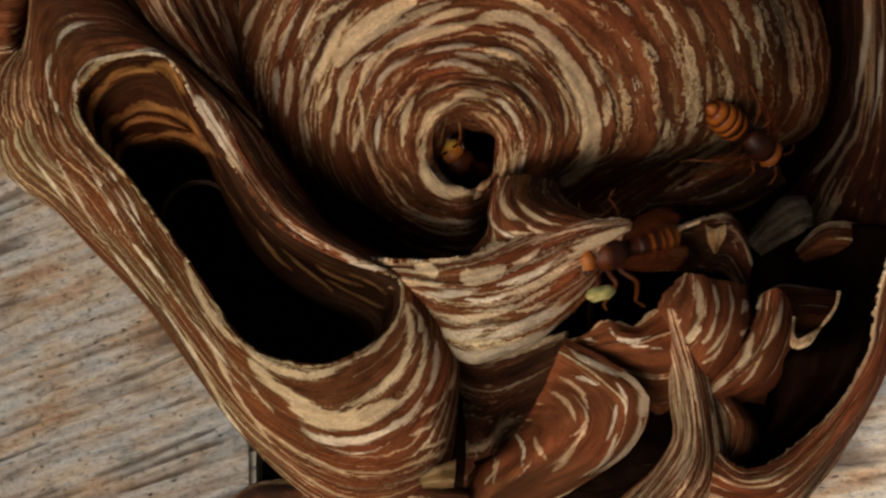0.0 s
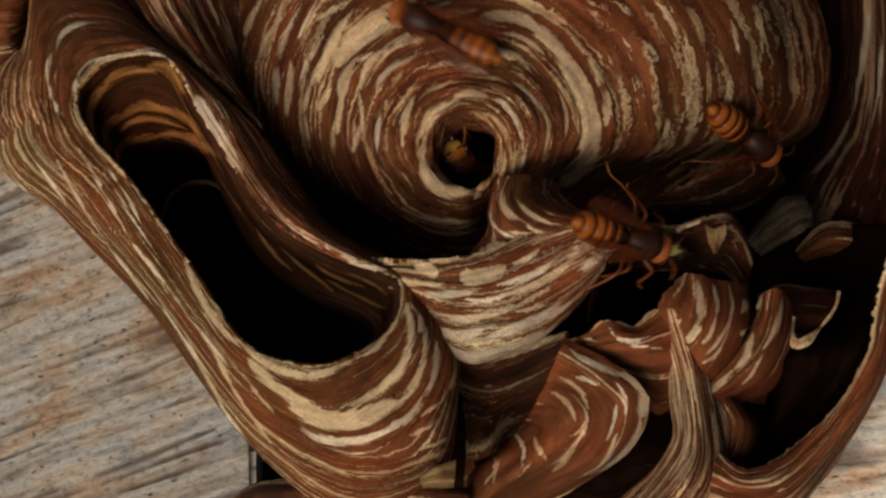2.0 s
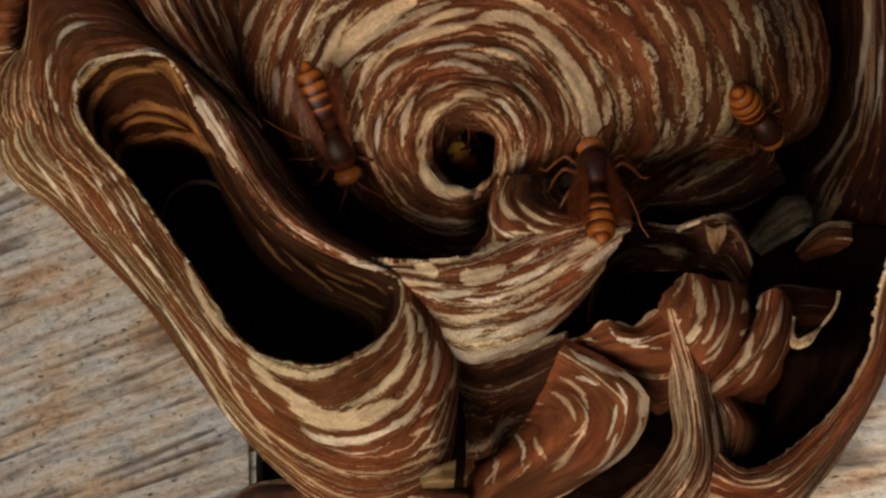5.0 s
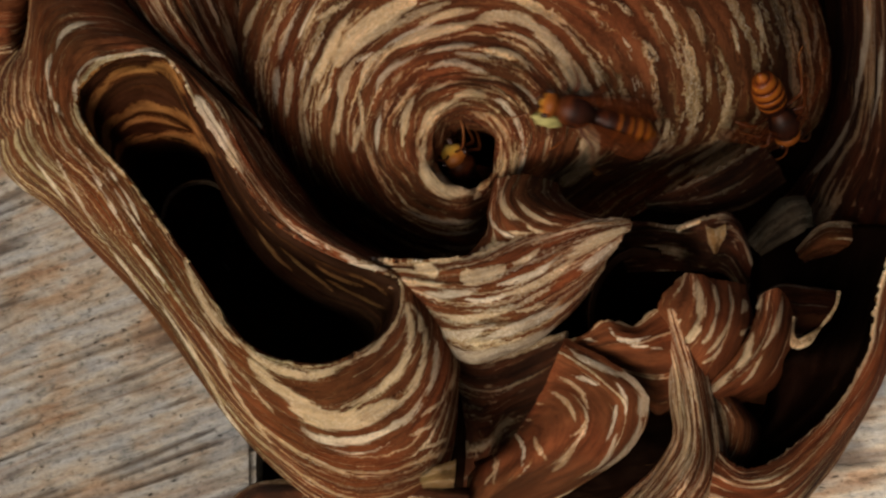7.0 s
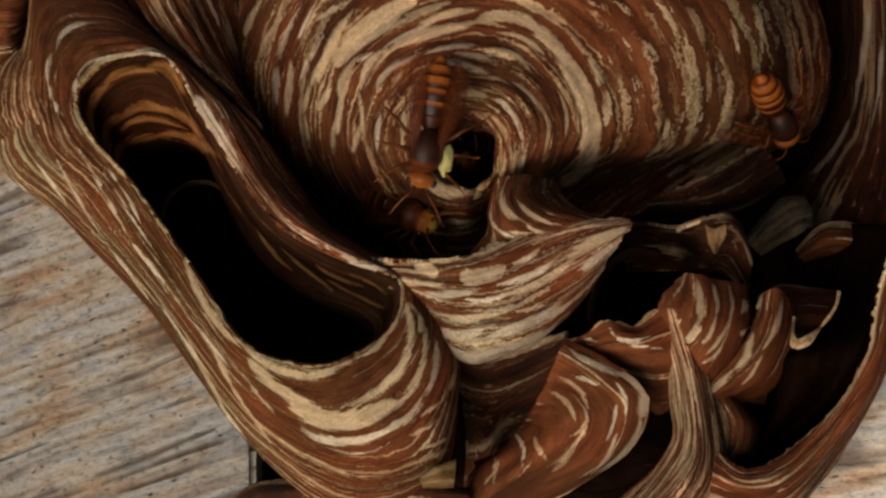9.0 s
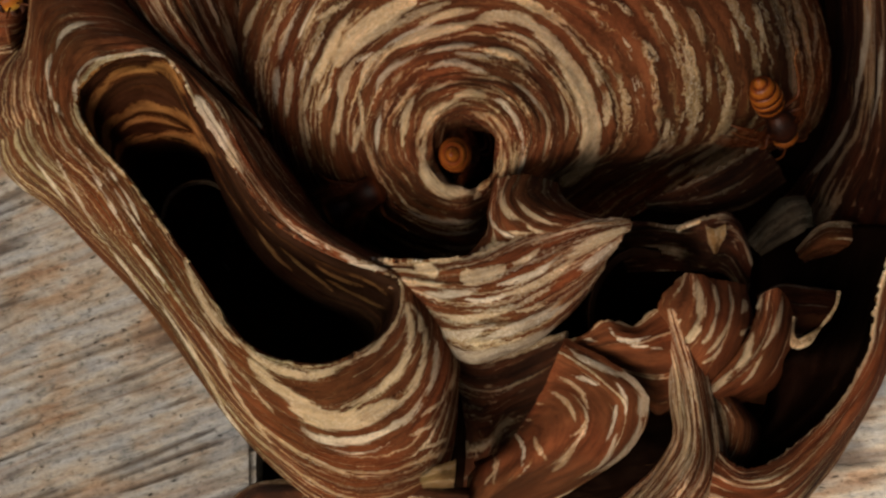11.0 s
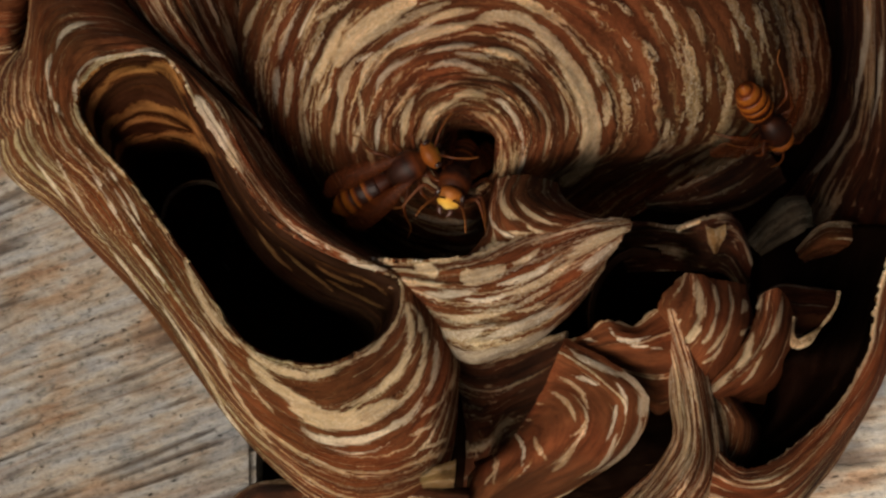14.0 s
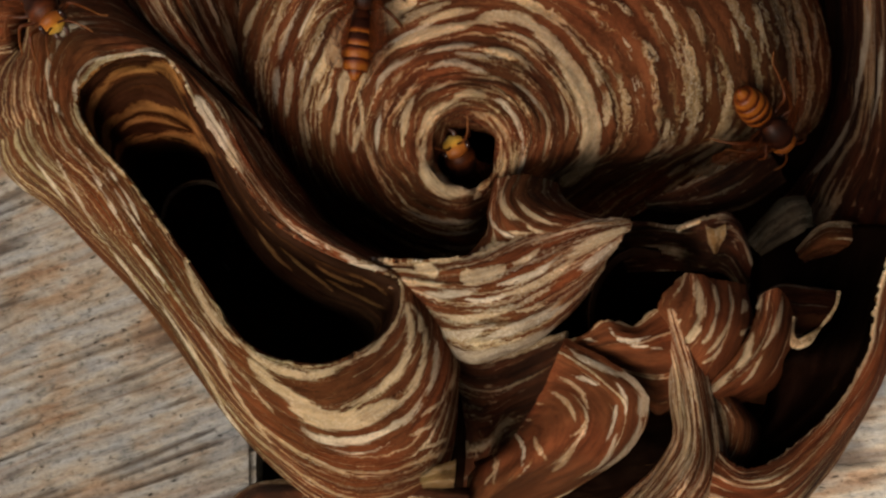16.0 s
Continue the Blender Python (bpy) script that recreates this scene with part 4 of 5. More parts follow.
def build_core():
    """The body behind the openings, coloured near black for the darkness there."""
    sheet("crevice_sheet", [
        [(120, -150, -36), (190, -10, -36), (262, 75, -32), (335, 140, -30), (400, 200, -28), (458, 272, -32)],
        [(175, -150, -30), (232, -10, -27), (290, 75, -23), (350, 132, -17), (405, 178, -15), (456, 240, -20)],
        [(220, -150, -24), (270, -10, -19), (315, 70, -13), (362, 124, -8), (412, 166, -7), (460, 226, -14)],
        [(270, -150, -25), (312, -10, -20), (348, 70, -15), (388, 126, -13), (432, 182, -14), (478, 250, -24)],
        [(330, -150, -29), (358, -10, -25), (386, 70, -23), (418, 136, -24), (452, 204, -28), (495, 285, -36)],
        [(420, -150, -36), (428, 0, -36), (444, 80, -38), (462, 150, -40), (484, 220, -42), (520, 320, -48)]],
        crevice_paper, nest, "fluted streaked paper in the crevice beside the dome", False, (90, 70), 0.6, 0.7, 0, 0.5, 103.0)
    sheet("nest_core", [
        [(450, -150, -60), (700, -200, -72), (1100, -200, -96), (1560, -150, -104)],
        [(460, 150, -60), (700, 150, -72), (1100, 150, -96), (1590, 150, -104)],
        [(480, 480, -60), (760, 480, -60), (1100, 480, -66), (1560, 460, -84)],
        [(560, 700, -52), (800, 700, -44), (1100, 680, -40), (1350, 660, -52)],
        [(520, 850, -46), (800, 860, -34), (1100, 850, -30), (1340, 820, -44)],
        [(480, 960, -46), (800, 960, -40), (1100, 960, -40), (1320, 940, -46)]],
        shade_black_paper, nest, "inner nest wall, its shade painted near black", False, (60, 50), 2.0, 0.6, 0, 0.8, 83.0)
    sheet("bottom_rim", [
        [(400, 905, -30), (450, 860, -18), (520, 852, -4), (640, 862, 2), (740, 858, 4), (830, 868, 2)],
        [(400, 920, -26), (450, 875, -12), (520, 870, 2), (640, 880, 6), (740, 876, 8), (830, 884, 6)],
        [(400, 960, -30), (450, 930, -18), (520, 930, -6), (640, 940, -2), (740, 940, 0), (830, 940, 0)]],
        shaded_paper, nest, "dark lower edge of the nest", False, (70, 24), 0.8, 0.3, 0.8, 0.6, 89.0)
    sheet("khaki_flap", [
        [(742, 843, 11), (774, 826, 12), (806, 814, 10)],
        [(746, 856, 12), (776, 850, 13), (804, 848, 11)],
        [(750, 866, 6), (776, 864, 6), (802, 862, 5)]],
        paper("khaki_paper", 2.0, 0.6, 0.55, seed=2.2, ramp=[(0.4, (0.22, 0.15, 0.06)), (0.6, (0.34, 0.25, 0.11))]), nest, "dull khaki paper flap at the lower edge", False, (30, 16), 0.3, 0.1, 0.3, 0.5, 91.0)
    sheet("outer_petal", [
        [(96, 88, -9), (98, 150, -4), (112, 200, 1), (138, 248, 4)],
        [(76, 80, -9), (64, 140, -3), (78, 205, 2), (116, 262, 4)],
        [(56, 80, -12), (34, 132, -6), (40, 202, -2), (92, 278, 1)],
        [(36, 90, -18), (4, 138, -13), (0, 212, -9), (62, 296, -7)],
        [(20, 100, -28), (-25, 145, -25), (-30, 222, -23), (34, 306, -21)]],
        sleeve_petal, nest, "fluted outer paper petal with fine cream streaks", False, (70, 50), 0.4, 0.4, 0.5, 0.6, 101.0)
    sheet("left_crumple", [
        [(-60, -60, -40), (0, -40, -36), (40, -50, -36), (80, -60, -38)],
        [(-60, 20, -32), (0, 25, -26), (30, 20, -28), (52, 0, -34)],
        [(-60, 70, -34), (0, 72, -28), (30, 66, -30), (50, 50, -38)],
        [(-60, 110, -44), (0, 110, -40), (40, 100, -40), (60, 80, -44)]],
        fold_paper, nest, "crumpled dark paper at the outer flank", False, (40, 40), 1.5, 0.5, 0.3, 0.6, 97.0)


build_dome(), build_sleeve(), build_saddle(), build_folds(), build_right(), build_core()


# ---- hornets ----
def shade(name, stops, rough=0.35):
    """Chitin coloured along the part's length (the band attribute), with fine hair-like grain."""
    n = Nodes(name)
    _, y, _ = n.split(n.attribute("band"))
    c = n.node("ShaderNodeTexCoord").outputs["Object"]
    f = n.noise(c, 700, 3)
    w = n.math("ADD", y, n.math("MULTIPLY", n.math("SUBTRACT", n.noise(c, 500, 2), 0.5), 0.22))
    n.bump(n.noise(c, 2600, 3), 0.35, 0.00012)
    col = n.mix(0.5, n.ramp(w, stops), n.ramp(f, [(0.3, 0.65), (0.7, 1.15)]), "MULTIPLY")
    return n.finish(col, rough, 0.18)


BROWN, AMBER, GOLD = (0.02, 0.005, 0.002), (0.12, 0.024, 0.004), (0.225, 0.066, 0.008)
chitin = shade("hornet_belly", [(0.0, BROWN), (0.52, BROWN), (0.66, AMBER), (0.8, GOLD), (0.92, GOLD), (1.0, AMBER)], 0.4)
chitin_front = shade("hornet_waist", [(0.0, BROWN), (0.7, (0.045, 0.01, 0.003)), (0.84, (0.12, 0.026, 0.004)), (0.95, AMBER), (1.0, BROWN)], 0.4)
chitin_rear = shade("hornet_tail", [(0.0, BROWN), (0.32, BROWN), (0.46, AMBER), (0.64, GOLD), (0.92, GOLD), (1.0, AMBER)], 0.4)
thorax_mat = shade("hornet_thorax", [(0.0, (0.05, 0.012, 0.003)), (0.3, (0.012, 0.004, 0.002)), (0.5, (0.028, 0.007, 0.003)), (0.6, (0.014, 0.004, 0.002)), (0.74, (0.09, 0.02, 0.004)), (0.82, (0.05, 0.012, 0.003)), (1.0, (0.12, 0.03, 0.006))], 0.5)
face_mat = shade("hornet_face", [(0.0, (0.2, 0.055, 0.008)), (0.45, (0.36, 0.12, 0.016)), (0.62, (0.6, 0.3, 0.04)), (0.85, (0.7, 0.42, 0.07)), (1.0, (0.74, 0.5, 0.12))], 0.45)
leg_mat = shade("hornet_leg", [(0.0, (0.03, 0.008, 0.003)), (0.45, (0.085, 0.022, 0.005)), (1.0, (0.2, 0.07, 0.016))], 0.4)
eye_mat = plain("hornet_eye", (0.03, 0.012, 0.008), 0.2, 0.6)
jaw_mat = plain("hornet_jaw", (0.05, 0.018, 0.01), 0.3, 0.5)


def wing_material():
    n = Nodes("hornet_wing")
    x, y, _ = n.split(n.attribute("band"))
    vein = n.node("ShaderNodeTexVoronoi")
    vein.feature = "DISTANCE_TO_EDGE"
    n.put(n.join(n.math("MULTIPLY", x, 4.0), n.math("MULTIPLY", y, 2.2), 0.0), vein.inputs["Vector"])
    vein.inputs["Scale"].default_value = 1.4
    line = n.ramp(vein.outputs[0], [(0.0, 0.8), (0.02, 0.8), (0.05, 0.0), (1.0, 0.0)])
    n.finish(n.mix(line, (0.085, 0.02, 0.005), (0.025, 0.007, 0.003)), 0.4, 0.1)
    n.put(n.math("ADD", 0.44, n.math("MULTIPLY", line, 0.4)), n.bsdf.inputs["Alpha"])
    return n.mat


wing_mat = wing_material()
MM = 0.001


def tube_mesh(name, spine, radii, material, sides=10, rows=16, flat=1.0):
    """A round body along a spine of (x, y, z) mm, with radii in mm; band runs along it."""
    p = spline(spine, rows, False) * MM
    r = spline(np.array(radii)[:, None], rows, False)[:, 0] * MM
    tang = np.gradient(p, axis=0)
    tang /= np.linalg.norm(tang, axis=1, keepdims=True)
    verts, band, faces = [], [], []
    for i in range(rows):
        t = Vector(tang[i])
        side = t.cross(Vector((0, 0, 1)))
        side = side.normalized() if side.length > 0.05 else Vector((0, 1, 0))
        up = side.cross(t).normalized()
        for k in range(sides):
            a = 2 * math.pi * k / sides
            verts.append(tuple(Vector(p[i]) + (side * math.cos(a) + up * math.sin(a) * flat) * max(r[i], 1e-5)))
            band += [k / sides, i / (rows - 1), 0]
    for i in range(rows - 1):
        for k in range(sides):
            m = (k + 1) % sides
            faces.append((i * sides + k, i * sides + m, (i + 1) * sides + m, (i + 1) * sides + k))
    faces += [tuple(range(sides))[::-1], tuple(range((rows - 1) * sides, rows * sides))]
    mesh = bpy.data.meshes.new(name)
    mesh.from_pydata(verts, [], faces)
    mesh.attributes.new("band", "FLOAT_VECTOR", "POINT").data.foreach_set("vector", band)
    mesh.shade_smooth()
    mesh.materials.append(material)
    return mesh


def wing_mesh(name, length, width):
    """A narrow veined membrane, root at the origin, lying back along -x."""
    bm = bmesh.new()
    layer = bm.verts.layers.float_vector.new("band")
    grid = []
    for i in range(15):
        s = i / 14
        half = width * (0.12 + 0.88 * math.sin(math.pi * min(1, s * 0.62 + 0.06)) ** 1.1) * (1 if s < 0.86 else math.sqrt(max(0.02, 1 - ((s - 0.86) / 0.145) ** 2)))
        row = []
        for k in range(5):
            w = k / 4
            v = bm.verts.new((-s * length * MM, (w * half - 0.25 * half) * MM, (0.5 * math.sin(s * 3) + 0.25 * math.cos(w * 9)) * MM))
            v[layer] = Vector((s, w, 0))
            row.append(v)
        grid.append(row)
    for a, b in zip(grid, grid[1:]):
        for k in range(4):
            bm.faces.new((a[k], a[k + 1], b[k + 1], b[k]))
    mesh = bpy.data.meshes.new(name)
    bm.to_mesh(mesh), bm.free()
    mesh.shade_smooth()
    mesh.materials.append(wing_mat)
    return mesh


def ball_mesh(name, size, material, at=(0, 0, 0)):
    bm = bmesh.new()
    bmesh.ops.create_uvsphere(bm, u_segments=14, v_segments=10, radius=1)
    layer = bm.verts.layers.float_vector.new("band")
    for v in bm.verts:
        v[layer] = Vector((0.5, 0.5 - 0.5 * v.co.z, 0))
        v.co = Vector([(c * s + o) * MM for c, s, o in zip(v.co, size, at)])
    mesh = bpy.data.meshes.new(name)
    bm.to_mesh(mesh), bm.free()
    mesh.shade_smooth()
    mesh.materials.append(material)
    return mesh


def head_mesh():
    """A broad head, flattened from front to back and narrowing to the jaws."""
    bm = bmesh.new()
    bmesh.ops.create_uvsphere(bm, u_segments=18, v_segments=14, radius=1)
    layer = bm.verts.layers.float_vector.new("band")
    for v in bm.verts:
        x, y, z = v.co
        v[layer] = Vector((0, min(1, max(0, 0.3 + 0.5 * x - 0.5 * z)), 0))
        taper = 1 - 0.28 * max(0, -z)
        v.co = Vector((x * 1.5 * (1 - 0.15 * abs(y)), y * 2.45 * taper, z * 2.2)) * MM
    mesh = bpy.data.meshes.new("head")
    bm.to_mesh(mesh), bm.free()
    mesh.shade_smooth()
    mesh.materials.append(face_mat)
    return mesh


SEGMENTS = [(-2.9, 1.0, 2.4), (-4.9, 2.3, 2.8), (-6.9, 2.74, 2.82), (-8.9, 2.76, 2.55), (-10.8, 2.48, 1.9), (-12.4, 1.82, 0.35)]
SHARED = {}
for i, (x, r0, r1) in enumerate(SEGMENTS):
    end = x - (2.2 if i < 5 else 2.3)
    SHARED["segment", i] = tube_mesh("segment", [(x + 0.25, 0, 0.02 * x), (x * 0.5 + end * 0.5, 0, 0.02 * x - 0.05), (end, 0, 0.02 * end - 0.1)],
                                     [r0 * 0.95, (r0 + r1) / 2 * 1.03, r1], chitin_front if i < 1 else chitin if i < 3 else chitin_rear, 18, 8, 0.92)
SHARED["thorax"] = tube_mesh("thorax", [(-2.9, 0, -0.1), (-2.2, 0, 0.2), (-0.5, 0, 0.5), (1.4, 0, 0.5), (3.0, 0, 0.2), (4.0, 0, 0)], [0.5, 1.6, 2.5, 2.7, 2.1, 0.9], thorax_mat, 18, 18, 0.95)
SHARED["head"] = head_mesh()
SHARED["eye"] = ball_mesh("eye", (0.8, 0.55, 1.3), eye_mat)
SHARED["jaw"] = tube_mesh("mandible", [(0, 0, 0), (0.7, 0.1, -0.5), (1.2, -0.5, -1.0)], [0.55, 0.45, 0.12], jaw_mat, 8, 7)
SHARED["antenna"] = tube_mesh("antenna", [(0, 0, 0), (1.2, 0.9, 1.0), (2.4, 1.9, 1.1), (4.2, 3.0, 0.2), (5.4, 3.5, -0.7)], [0.2, 0.2, 0.17, 0.17, 0.11], leg_mat, 8, 16)
SHARED["fore_wing"] = wing_mesh("fore_wing", 15.5, 3.6)
SHARED["hind_wing"] = wing_mesh("hind_wing", 10.5, 2.6)
for i, (reach, back, drop) in enumerate(((5.2, 3.0, 3.4), (6.2, -0.6, 3.6), (7.2, -5.0, 3.6))):
    SHARED["leg", i] = tube_mesh("leg", [(0, 0, 0), (back * 0.2, reach * 0.28, 0.5), (back * 0.5, reach * 0.52, 1.1), (back * 0.8, reach * 0.8, -1.4), (back, reach * 0.95, -drop + 0.2), (back * 1.35, reach * 1.15, -drop)],
                                 [0.42, 0.36, 0.3, 0.2, 0.12, 0.08], leg_mat, 8, 20)


def mirrored(mesh):
    """The same mesh for the other side of the body."""
    out = mesh.copy()
    co = np.zeros(len(out.vertices) * 3)
    out.vertices.foreach_get("co", co)
    co[1::3] *= -1
    out.vertices.foreach_set("co", co)
    out.flip_normals()
    return out


for key in ("jaw", "antenna", "fore_wing", "hind_wing", ("leg", 0), ("leg", 1), ("leg", 2)):
    SHARED[key, 1], SHARED[key, -1] = SHARED[key], mirrored(SHARED[key])


def hornet(label, wings=10, group="hornets on the nest"):
    """A hornet that faces +x with its back up; returns it and the seats of its parts that move."""
    top = tagged(new("hornet"), label, "hornet", group)
    moving = {"leg": [], "wing": []}
    link("thorax", SHARED["thorax"], top)
    belly = new("abdomen")
    belly.parent = top
    for i in range(6):
        link("segment", SHARED["segment", i], belly)
    head = link("head", SHARED["head"], top, "yellow-orange face")
    head.matrix_basis = pose(5.0 * MM, 0, -0.3 * MM, 0, 14, 0)
    for side in (1, -1):
        link("eye", SHARED["eye"], head).matrix_basis = pose(0.35 * MM, side * 1.9 * MM, 0.4 * MM, 0, 0, side * 20)
        link("mandible", SHARED["jaw", side], head).matrix_basis = pose(0.6 * MM, side * 0.8 * MM, -1.5 * MM)
        link("antenna", SHARED["antenna", side], head).matrix_basis = pose(1.1 * MM, side * 0.6 * MM, 0.6 * MM)
        for key, x, z, turn in (("fore_wing", 1.6, 2.2, wings), ("hind_wing", 0.2, 2.0, wings * 0.8)):
            wing = link(key, SHARED[key, side], top, "amber veined membrane")
            wing.matrix_basis = pose(x * MM, side * 1.5 * MM, z * MM, side * -14, -3, -side * turn)
            moving["wing"].append((wing, side, (x * MM, side * 1.5 * MM, z * MM), turn))
        for i, x in enumerate((2.6, 0.8, -1.0)):
            leg = link("leg", SHARED[("leg", i), side], top)
            leg.matrix_basis = pose(x * MM, side * 1.5 * MM, -1.3 * MM)
            moving["leg"].append((leg, side, (x * MM, side * 1.5 * MM, -1.3 * MM), i))
    return top, moving


def stance(tail, head, lean=0):
    """The pose of a hornet whose body lies from tail to head, both (u, v, h), its back outwards."""
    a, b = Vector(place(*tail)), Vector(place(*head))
    x = (b - a).normalized()
    z = OUT - x * x.dot(OUT)
    z = z.normalized() if z.length > 0.12 else (UPWARD - x * x.dot(UPWARD)).normalized()
    m = Matrix((x, z.cross(x), z)).transposed().to_4x4()
    m.translation = (a + b) / 2 + x * 0.003
    return m @ pose(0, 0, 0, lean)


resting, resting_parts = hornet("amber and brown banded hornet resting with spread wings", 36)
keeper, keeper_parts = hornet("hornet with a yellow face looking out of the nest hole", 6)
crosser, crosser_parts = hornet("amber hornet crawling over the striped dome", 5)
carrier, carrier_parts = hornet("amber banded hornet with a pale morsel in its jaws", 4)
visitor, visitor_parts = hornet("yellow-faced hornet at the upper flank of the nest", 12)


def build_morsel():
    mesh = ball_mesh("morsel", (2.7, 1.15, 1.2), plain("chewed_morsel", (0.33, 0.3, 0.11), 0.6, 0.2, 0.35, 500))
    for v in mesh.vertices:
        v.co *= 1 + 0.5 * noise.noise(v.co * 700)
    return tagged(new("chewed_morsel", mesh), "pale greenish lump of chewed prey held in jaws", "food morsel")


morsel = build_morsel()


def motions():
    """Each row: seconds, tail (u, v, h), head (u, v, h)."""
    def go(thing, rows):
        walk(thing, [(t, stance(a, b)) for t, a, b in rows])
        if thing is carrier:
            side = lambda t: float(np.interp(t, (0, 0.3, 1.0, 1.3, 1.6, 2.0, 2.3, 2.8, 3.0, 3.5, 4.2, 6.3, 7.0, 8.0, 8.5), (5.4, 1.5, 3.6, 2.4, 1.0, 0.0, -2.2, -3.4, -4.2, -1.0, -1.0, 0.8, 2.5, 2.5, 3.3)))
            front = lambda t: float(np.interp(t, (0, 2.6, 3.0, 4.2, 6.3, 7.0, 7.5, 8.0, 8.6), (8.2, 8.0, 3.2, 4.0, 7.0, 5.0, 3.0, 3.0, 1.8)))
            lift = lambda t: float(np.interp(t, (0, 0.2, 0.4), (5.0, 4.0, -0.6)))
            held = [(t, stance(a, b) @ pose(front(t) * MM, side(t) * MM, lift(t) * MM)) for t, a, b in rows if t < 10.5]
            left = BASE @ Matrix.Translation((0.0035, 0.048, 0.0135))
            walk(morsel, held + [(11.2, left), (16.0, left)])

    def step(parts, spans, swing=15, tuck=0, end=0):
        """Legs that tread in turn while the hornet crawls, within the given spans of time; tuck folds them back at the start, end at the last."""
        for leg, side, at, i in parts["leg"]:
            rest = pose(*at, -0.7 * tuck * side, 0, tuck * side)
            rows = [(0.0, rest)]
            for a, b in spans:
                k = 0
                while a + k * 0.1 < b:
                    turn = swing * math.sin(k * 1.3 + (i + (side > 0)) * math.pi) * (0 if k == 0 else 1)
                    rows.append((round(a + k * 0.1, 2) + 0.034, pose(*at, side * 0.4 * turn, 0, turn)))
                    k += 1
                rows.append((b + 0.034, pose(*at)))
            if end:
                rows += [(12.6, pose(*at, -0.35 * end * side, 0, 0.5 * end * side)), (13.4, pose(*at, -0.7 * end * side, 0, end * side))]
            rows.append((16.0, rows[-1][1]))
            walk(leg, rows)

    def flutter(parts, start, end, spread=75, beat=38):
        """Wings folded until start, then spread and beating."""
        for wing, side, at, turn in parts["wing"]:
            fold = lambda beating, out: pose(*at, side * (-14 + beating), -3, -side * out)
            rows = [(0.0, fold(0, turn)), (start - 0.1, fold(0, turn))]
            k = 0
            while start + k / 15 < end:
                rows.append((start + k / 15, fold(beat * (-1) ** k, spread)))
                k += 1
            rows.append((16.0, fold(0, spread)))
            walk(wing, rows)

    step(crosser_parts, [(0.1, 2.6), (2.9, 4.9), (8.0, 8.6), (9.6, 12.0), (14.2, 15.5)])
    step(carrier_parts, [(0.1, 1.7), (1.8, 4.1), (4.6, 8.6), (9.4, 11.8)], end=85)
    step(keeper_parts, [(13.1, 14.7)], tuck=85)
    step(visitor_parts, [(10.0, 10.9), (11.7, 12.5), (14.2, 15.7)])
    flutter(keeper_parts, 15.25, 15.75)
    go(resting, [(0, (1252, 186, -16.5), (1385, 291, -34)), (2, (1254, 188, -16.8), (1386, 292, -34.4)), (4.2, (1264, 186, -17), (1386, 288, -35)),
                 (5.2, (1312, 149, -18.5), (1382, 257, -39)), (6.3, (1347, 133, -22), (1404, 258, -41)), (9.2, (1347, 136, -22), (1402, 260, -41)),
                 (11.3, (1342, 145, -21.5), (1398, 260, -41)), (12.5, (1328, 150, -20.5), (1382, 260, -39)), (14.5, (1314, 160, -19.4), (1398, 264, -37.5)), (16, (1312, 165, -19.4), (1400, 266, -37.5))])
    go(keeper, [(0.0, (845, 340, -27), (793, 260, -8)), (1.8, (845, 340, -27), (797, 260, -8)), (2.3, (840, 330, -36), (806, 266, -15)), (2.7, (840, 320, -32), (812, 256, -11)),
                (3.0, (840, 320, -44), (812, 262, -24)), (4.2, (840, 320, -46), (812, 262, -26)), (6.0, (840, 340, -26), (797, 268, -6)), (7.5, (840, 340, -28), (797, 268, -8)),
                (7.9, (845, 330, -46), (820, 285, -26)), (10.4, (845, 330, -46), (820, 285, -26)), (11.8, (845, 330, -46), (820, 285, -26)), (12.4, (840, 320, -30), (824, 300, -9)),
                (12.9, (840, 312, -40), (826, 300, -20)), (13.45, (828, 270, -12), (816, 338, 4)), (13.9, (824, 262, -9.1), (792, 346, 6.9)), (14.2, (830, 260, -6.3), (802, 380, 9.1)),
                (14.5, (850, 255, 0), (792, 426, 11)), (14.8, (838, 290, 3), (828, 458, 18)), (15.2, (850, 300, 4), (818, 448, 19)), (15.3, (800, 380, 30), (740, 520, 34)),
                (15.4, (770, 510, 60), (700, 650, 60)), (15.48, (300, 930, 150), (180, 1130, 150)), (15.6, (0, 1300, 180), (-120, 1500, 180)), (16.0, (-300, 1500, 200), (-420, 1700, 200))])
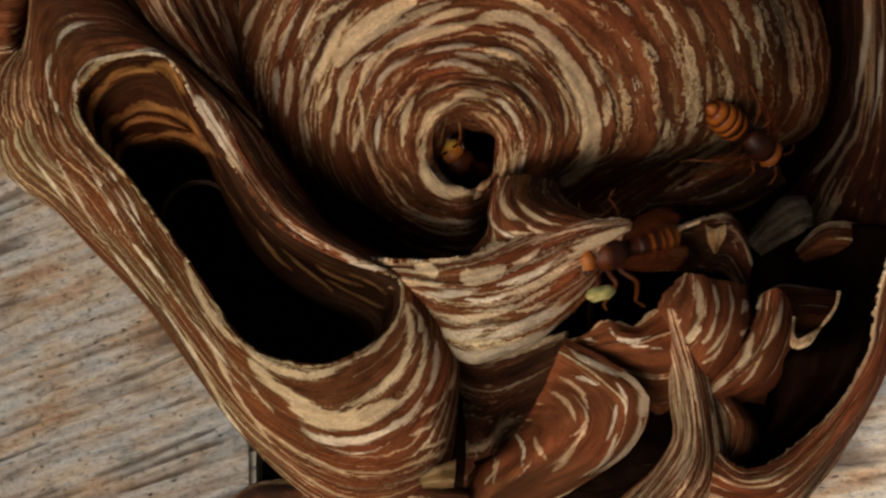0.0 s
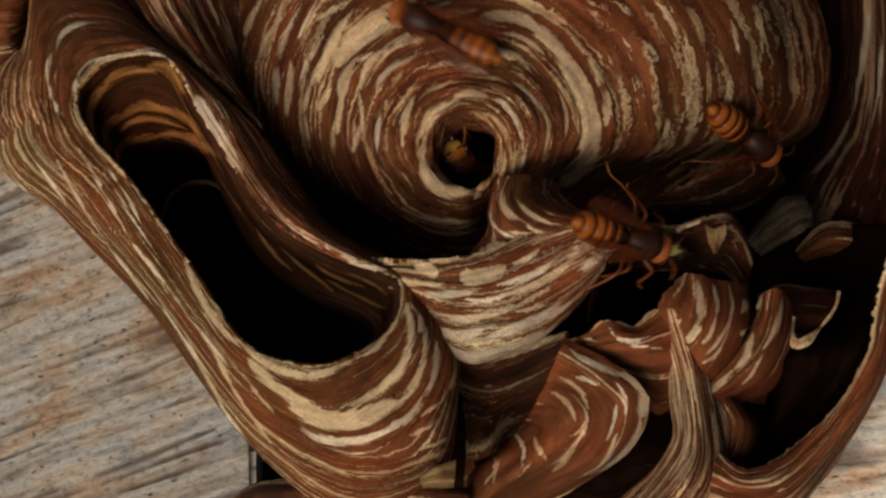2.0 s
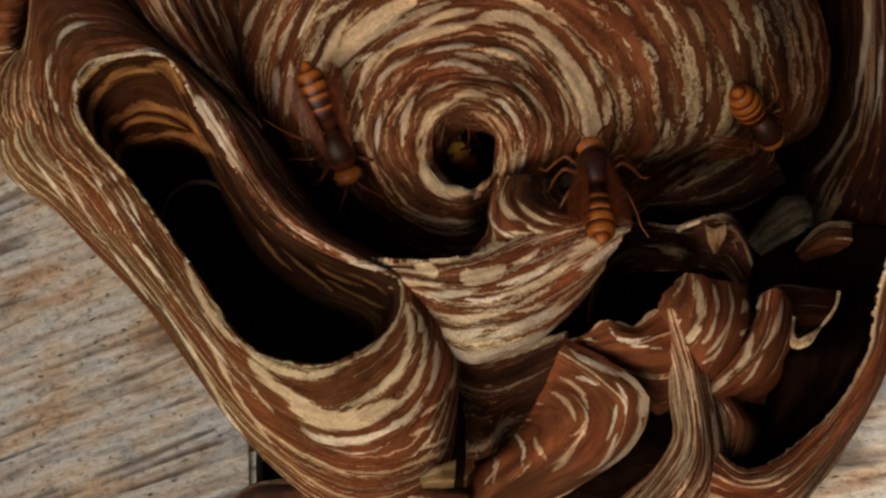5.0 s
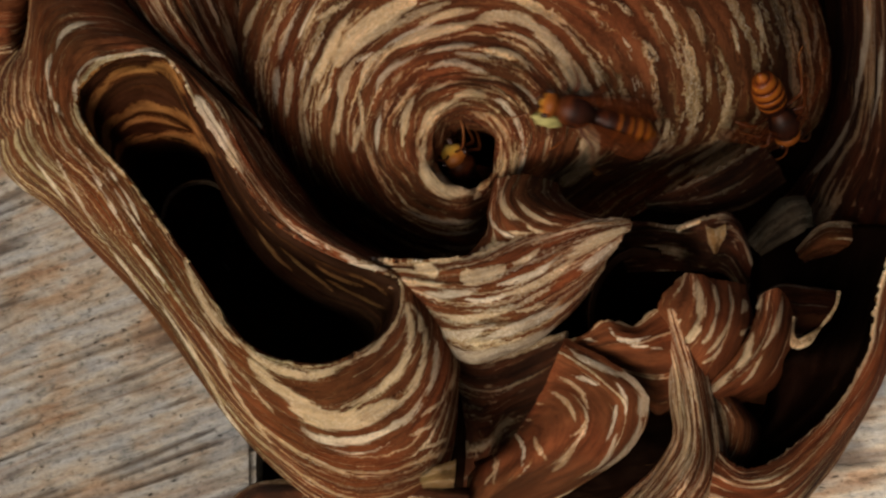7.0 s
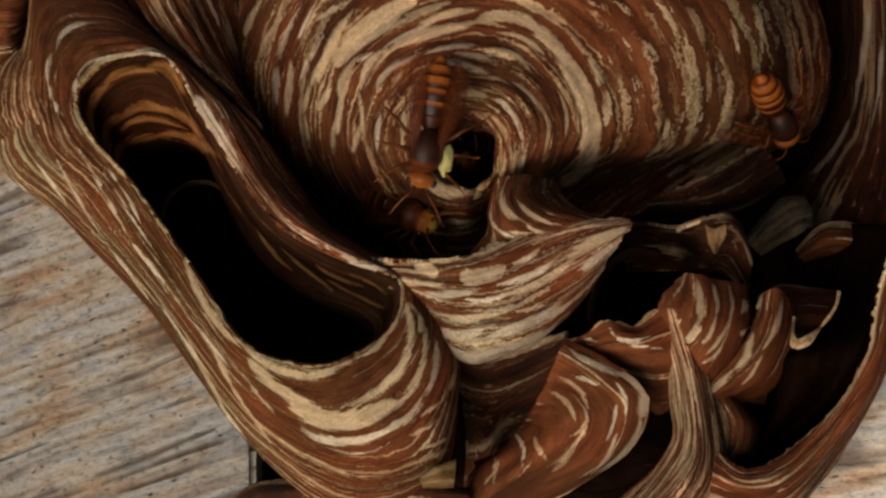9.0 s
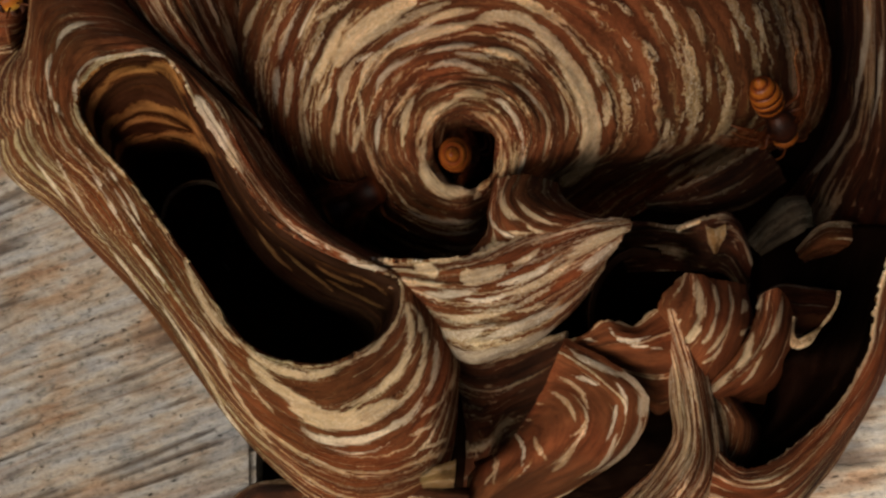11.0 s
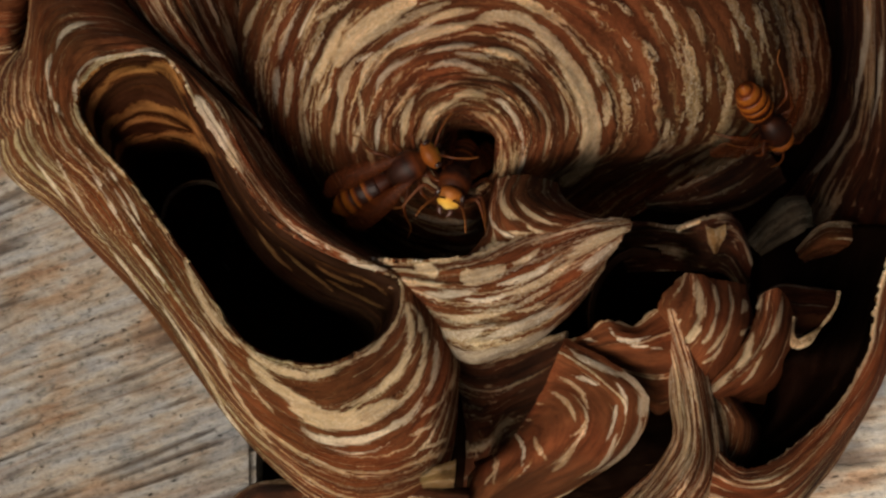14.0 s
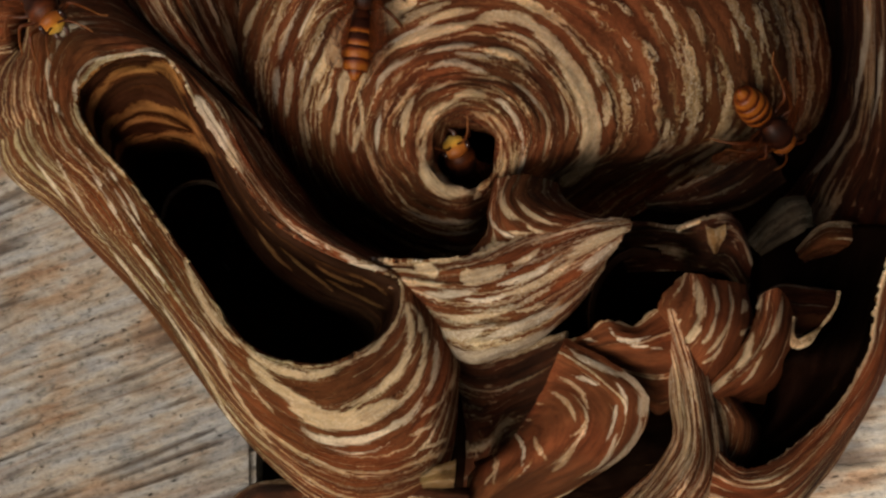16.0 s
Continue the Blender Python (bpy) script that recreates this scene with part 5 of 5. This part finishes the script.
    go(crosser, [(0.0, (1250, -320, 0), (1180, -140, 0)), (0.4, (1180, -150, -13.1), (1050, 30, -9.1)), (0.6, (1110, -40, -5.7), (965, 125, -1.7)), (0.8, (1055, 0, -3.1), (940, 185, 0.9)), (1, (1042, 38, 0.4), (905, 232, 4.4)),
                 (1.2, (1010, 60, 5.5), (826, 225, 4.1)), (1.5, (1010, 118, 3.2), (792, 200, 5)), (1.6, (1008, 128, 1), (795, 150, 4.5)), (1.8, (970, 126, 0.8), (775, 92, 1.9)), (2, (868, 98, 1.5), (690, 10, -4.8)),
                 (2.2, (810, 58, -1.4), (640, -50, -7.1)), (2.4, (752, 30, -4.2), (560, -60, -8.2)), (2.7, (600, -60, -10), (420, -80, -14)), (3.0, (440, -150, -18), (430, 0, -18)),
                 (3.3, (420, -70, -25), (470, 120, -16)), (3.6, (425, -20, -19), (500, 165, -12)), (4, (460, 60, -10.5), (575, 225, -4.7)), (4.2, (480, 90, -7.9), (605, 270, -3.9)), (5.2, (560, 150, -1.6), (620, 340, -7.9)),
                 (6.3, (612, 300, -20.2), (640, 410, -36.2)), (7.5, (575, 310, -26.7), (640, 405, -42.6)), (8.3, (620, 330, -26.9), (700, 400, -34.9)), (9.2, (668, 350, -20), (760, 392, -2)),
                 (10.2, (560, 390, -16.9), (680, 350, -21)), (11.3, (560, 390, -14.8), (690, 305, -6)), (11.9, (580, 385, -5.2), (735, 268, 6.3)), (12.5, (605, 375, -1), (775, 268, 4.8)), (13.5, (605, 372, -1.8), (775, 272, 5)), (14.2, (610, 362, -2.9), (772, 262, 5.3)),
                 (14.5, (612, 348, -7.5), (722, 236, 5.2)), (14.8, (618, 318, -1.5), (702, 132, 3.3)), (15, (628, 282, -1.3), (682, 66, 2.6)), (15.2, (632, 222, -0.1), (660, 0, -4.1)),
                 (15.5, (640, 140, -2.2), (640, -80, -6.2)), (16, (628, 130, -3.1), (655, -90, -7.1))])
    go(carrier, [(0, (1205, 415, 2), (1008, 468, 15)), (0.2, (1225, 385, 2), (1045, 482, 11)), (0.4, (1122, 375, 22), (1088, 500, 4)), (0.8, (1118, 370, 22), (1090, 498, 4)), (1, (1208, 354, 2), (1020, 476, 12)),
                 (1.2, (1108, 365, 22), (1100, 492, 5)), (1.5, (1078, 354, 21), (1152, 462, 6)), (1.6, (1070, 375, 21), (1168, 456, 5)), (1.8, (1085, 368, 21), (1105, 468, 8)), (1.95, (1048, 400, 19.6), (1155, 446, 5)), (2.2, (1010, 398, 17), (1215, 416, 12)),
                 (2.4, (1035, 472, 14), (1225, 392, 10)), (2.6, (1050, 490, 13), (1190, 368, 11)), (2.8, (1056, 500, 13), (1150, 330, 11)), (3, (1062, 498, 14), (1106, 318, 12)), (3.2, (1080, 488, 17), (1086, 300, 11)),
                 (3.5, (1096, 470, 18), (1074, 296, 8)), (3.8, (1072, 450, 21), (1045, 306, 7)), (4.2, (1046, 436, 24), (1016, 322, 4)), (5, (1064, 410, 15), (1046, 250, 3)), (6.3, (1105, 335, -13), (1172, 158, -6.4)), (6.4, (1140, 330, -15), (1160, 162, -5.4)), (6.6, (1178, 316, -13.2), (1098, 162, -4.4)), (6.7, (1168, 302, -12.5), (1060, 168, -3.1)), (6.8, (1168, 270, -10.8), (1030, 163, -2.4)),
                 (6.9, (1155, 244, -8.5), (1005, 166, -0.4)), (7, (1138, 232, -5.5), (962, 182, 1.8)), (7.1, (1128, 215, -2.5), (930, 172, 1.8)), (7.3, (1085, 162, 0.6), (868, 170, 4.2)), (7.5, (1048, 150, 2.2), (815, 182, 5.4)), (7.7, (1015, 146, 3.2), (788, 198, 5.4)),
                 (7.9, (962, 118, 5.1), (768, 216, 4.6)), (8.1, (938, 112, 4.6), (742, 238, 4.4)), (8.3, (868, 116, 4.9), (742, 280, 4)), (8.5, (808, 124, 5.3), (728, 322, 4.5)), (8.8, (790, 120, 5), (740, 335, 5.2)), (9.2, (772, 120, 4.8), (744, 336, 5.2)),
                 (9.8, (830, 90, 6), (800, 270, 2)), (10.3, (830, 170, 18), (812, 275, -2)), (10.8, (808, 240, 10), (820, 280, -14)), (11.3, (804, 272, -2), (826, 282, -24)), (11.6, (808, 274, -10), (830, 284, -32)), (11.9, (815, 280, -36), (835, 286, -58)),
                 (13.0, (822, 300, -42), (832, 266, -47)), (13.8, (835, 285, -48), (826, 262, -38)), (14.6, (838, 320, -40), (810, 262, -22)), (15.1, (838, 328, -36), (806, 252, -17)), (15.4, (838, 335, -25), (800, 248, -4)), (16.0, (838, 335, -25), (800, 250, -4))])
    go(visitor, [(0.0, (-260, -300, -10), (-140, -140, -10)), (9.2, (-260, -300, -10), (-140, -140, -10)), (11, (-60, -130, -33.2), (30, 20, -22.6)), (11.7, (-60, -130, -32.5), (26, 25, -22.1)), (12, (-80, -140, -30.0), (10, 0, -6.0)), (12.6, (-110, -200, -8), (-20, -50, -8)),
                 (14.1, (-110, -200, -8), (-20, -50, -8)), (14.5, (-39, -127, -12), (84, 28, 10)), (14.8, (-17, -122, -12), (127, 26, 10)), (15.1, (-17, -122, -12), (124, 18, 10)), (15.3, (-57, -152, -12), (82, -32, 10)), (15.45, (-5, -129, -12), (111, 17, 10)), (15.6, (5, -119, -12), (125, 39, 10)), (15.8, (5, -89, -12), (117, 73, 10)), (16, (5, -84, -12), (121, 79, 10))])


motions()
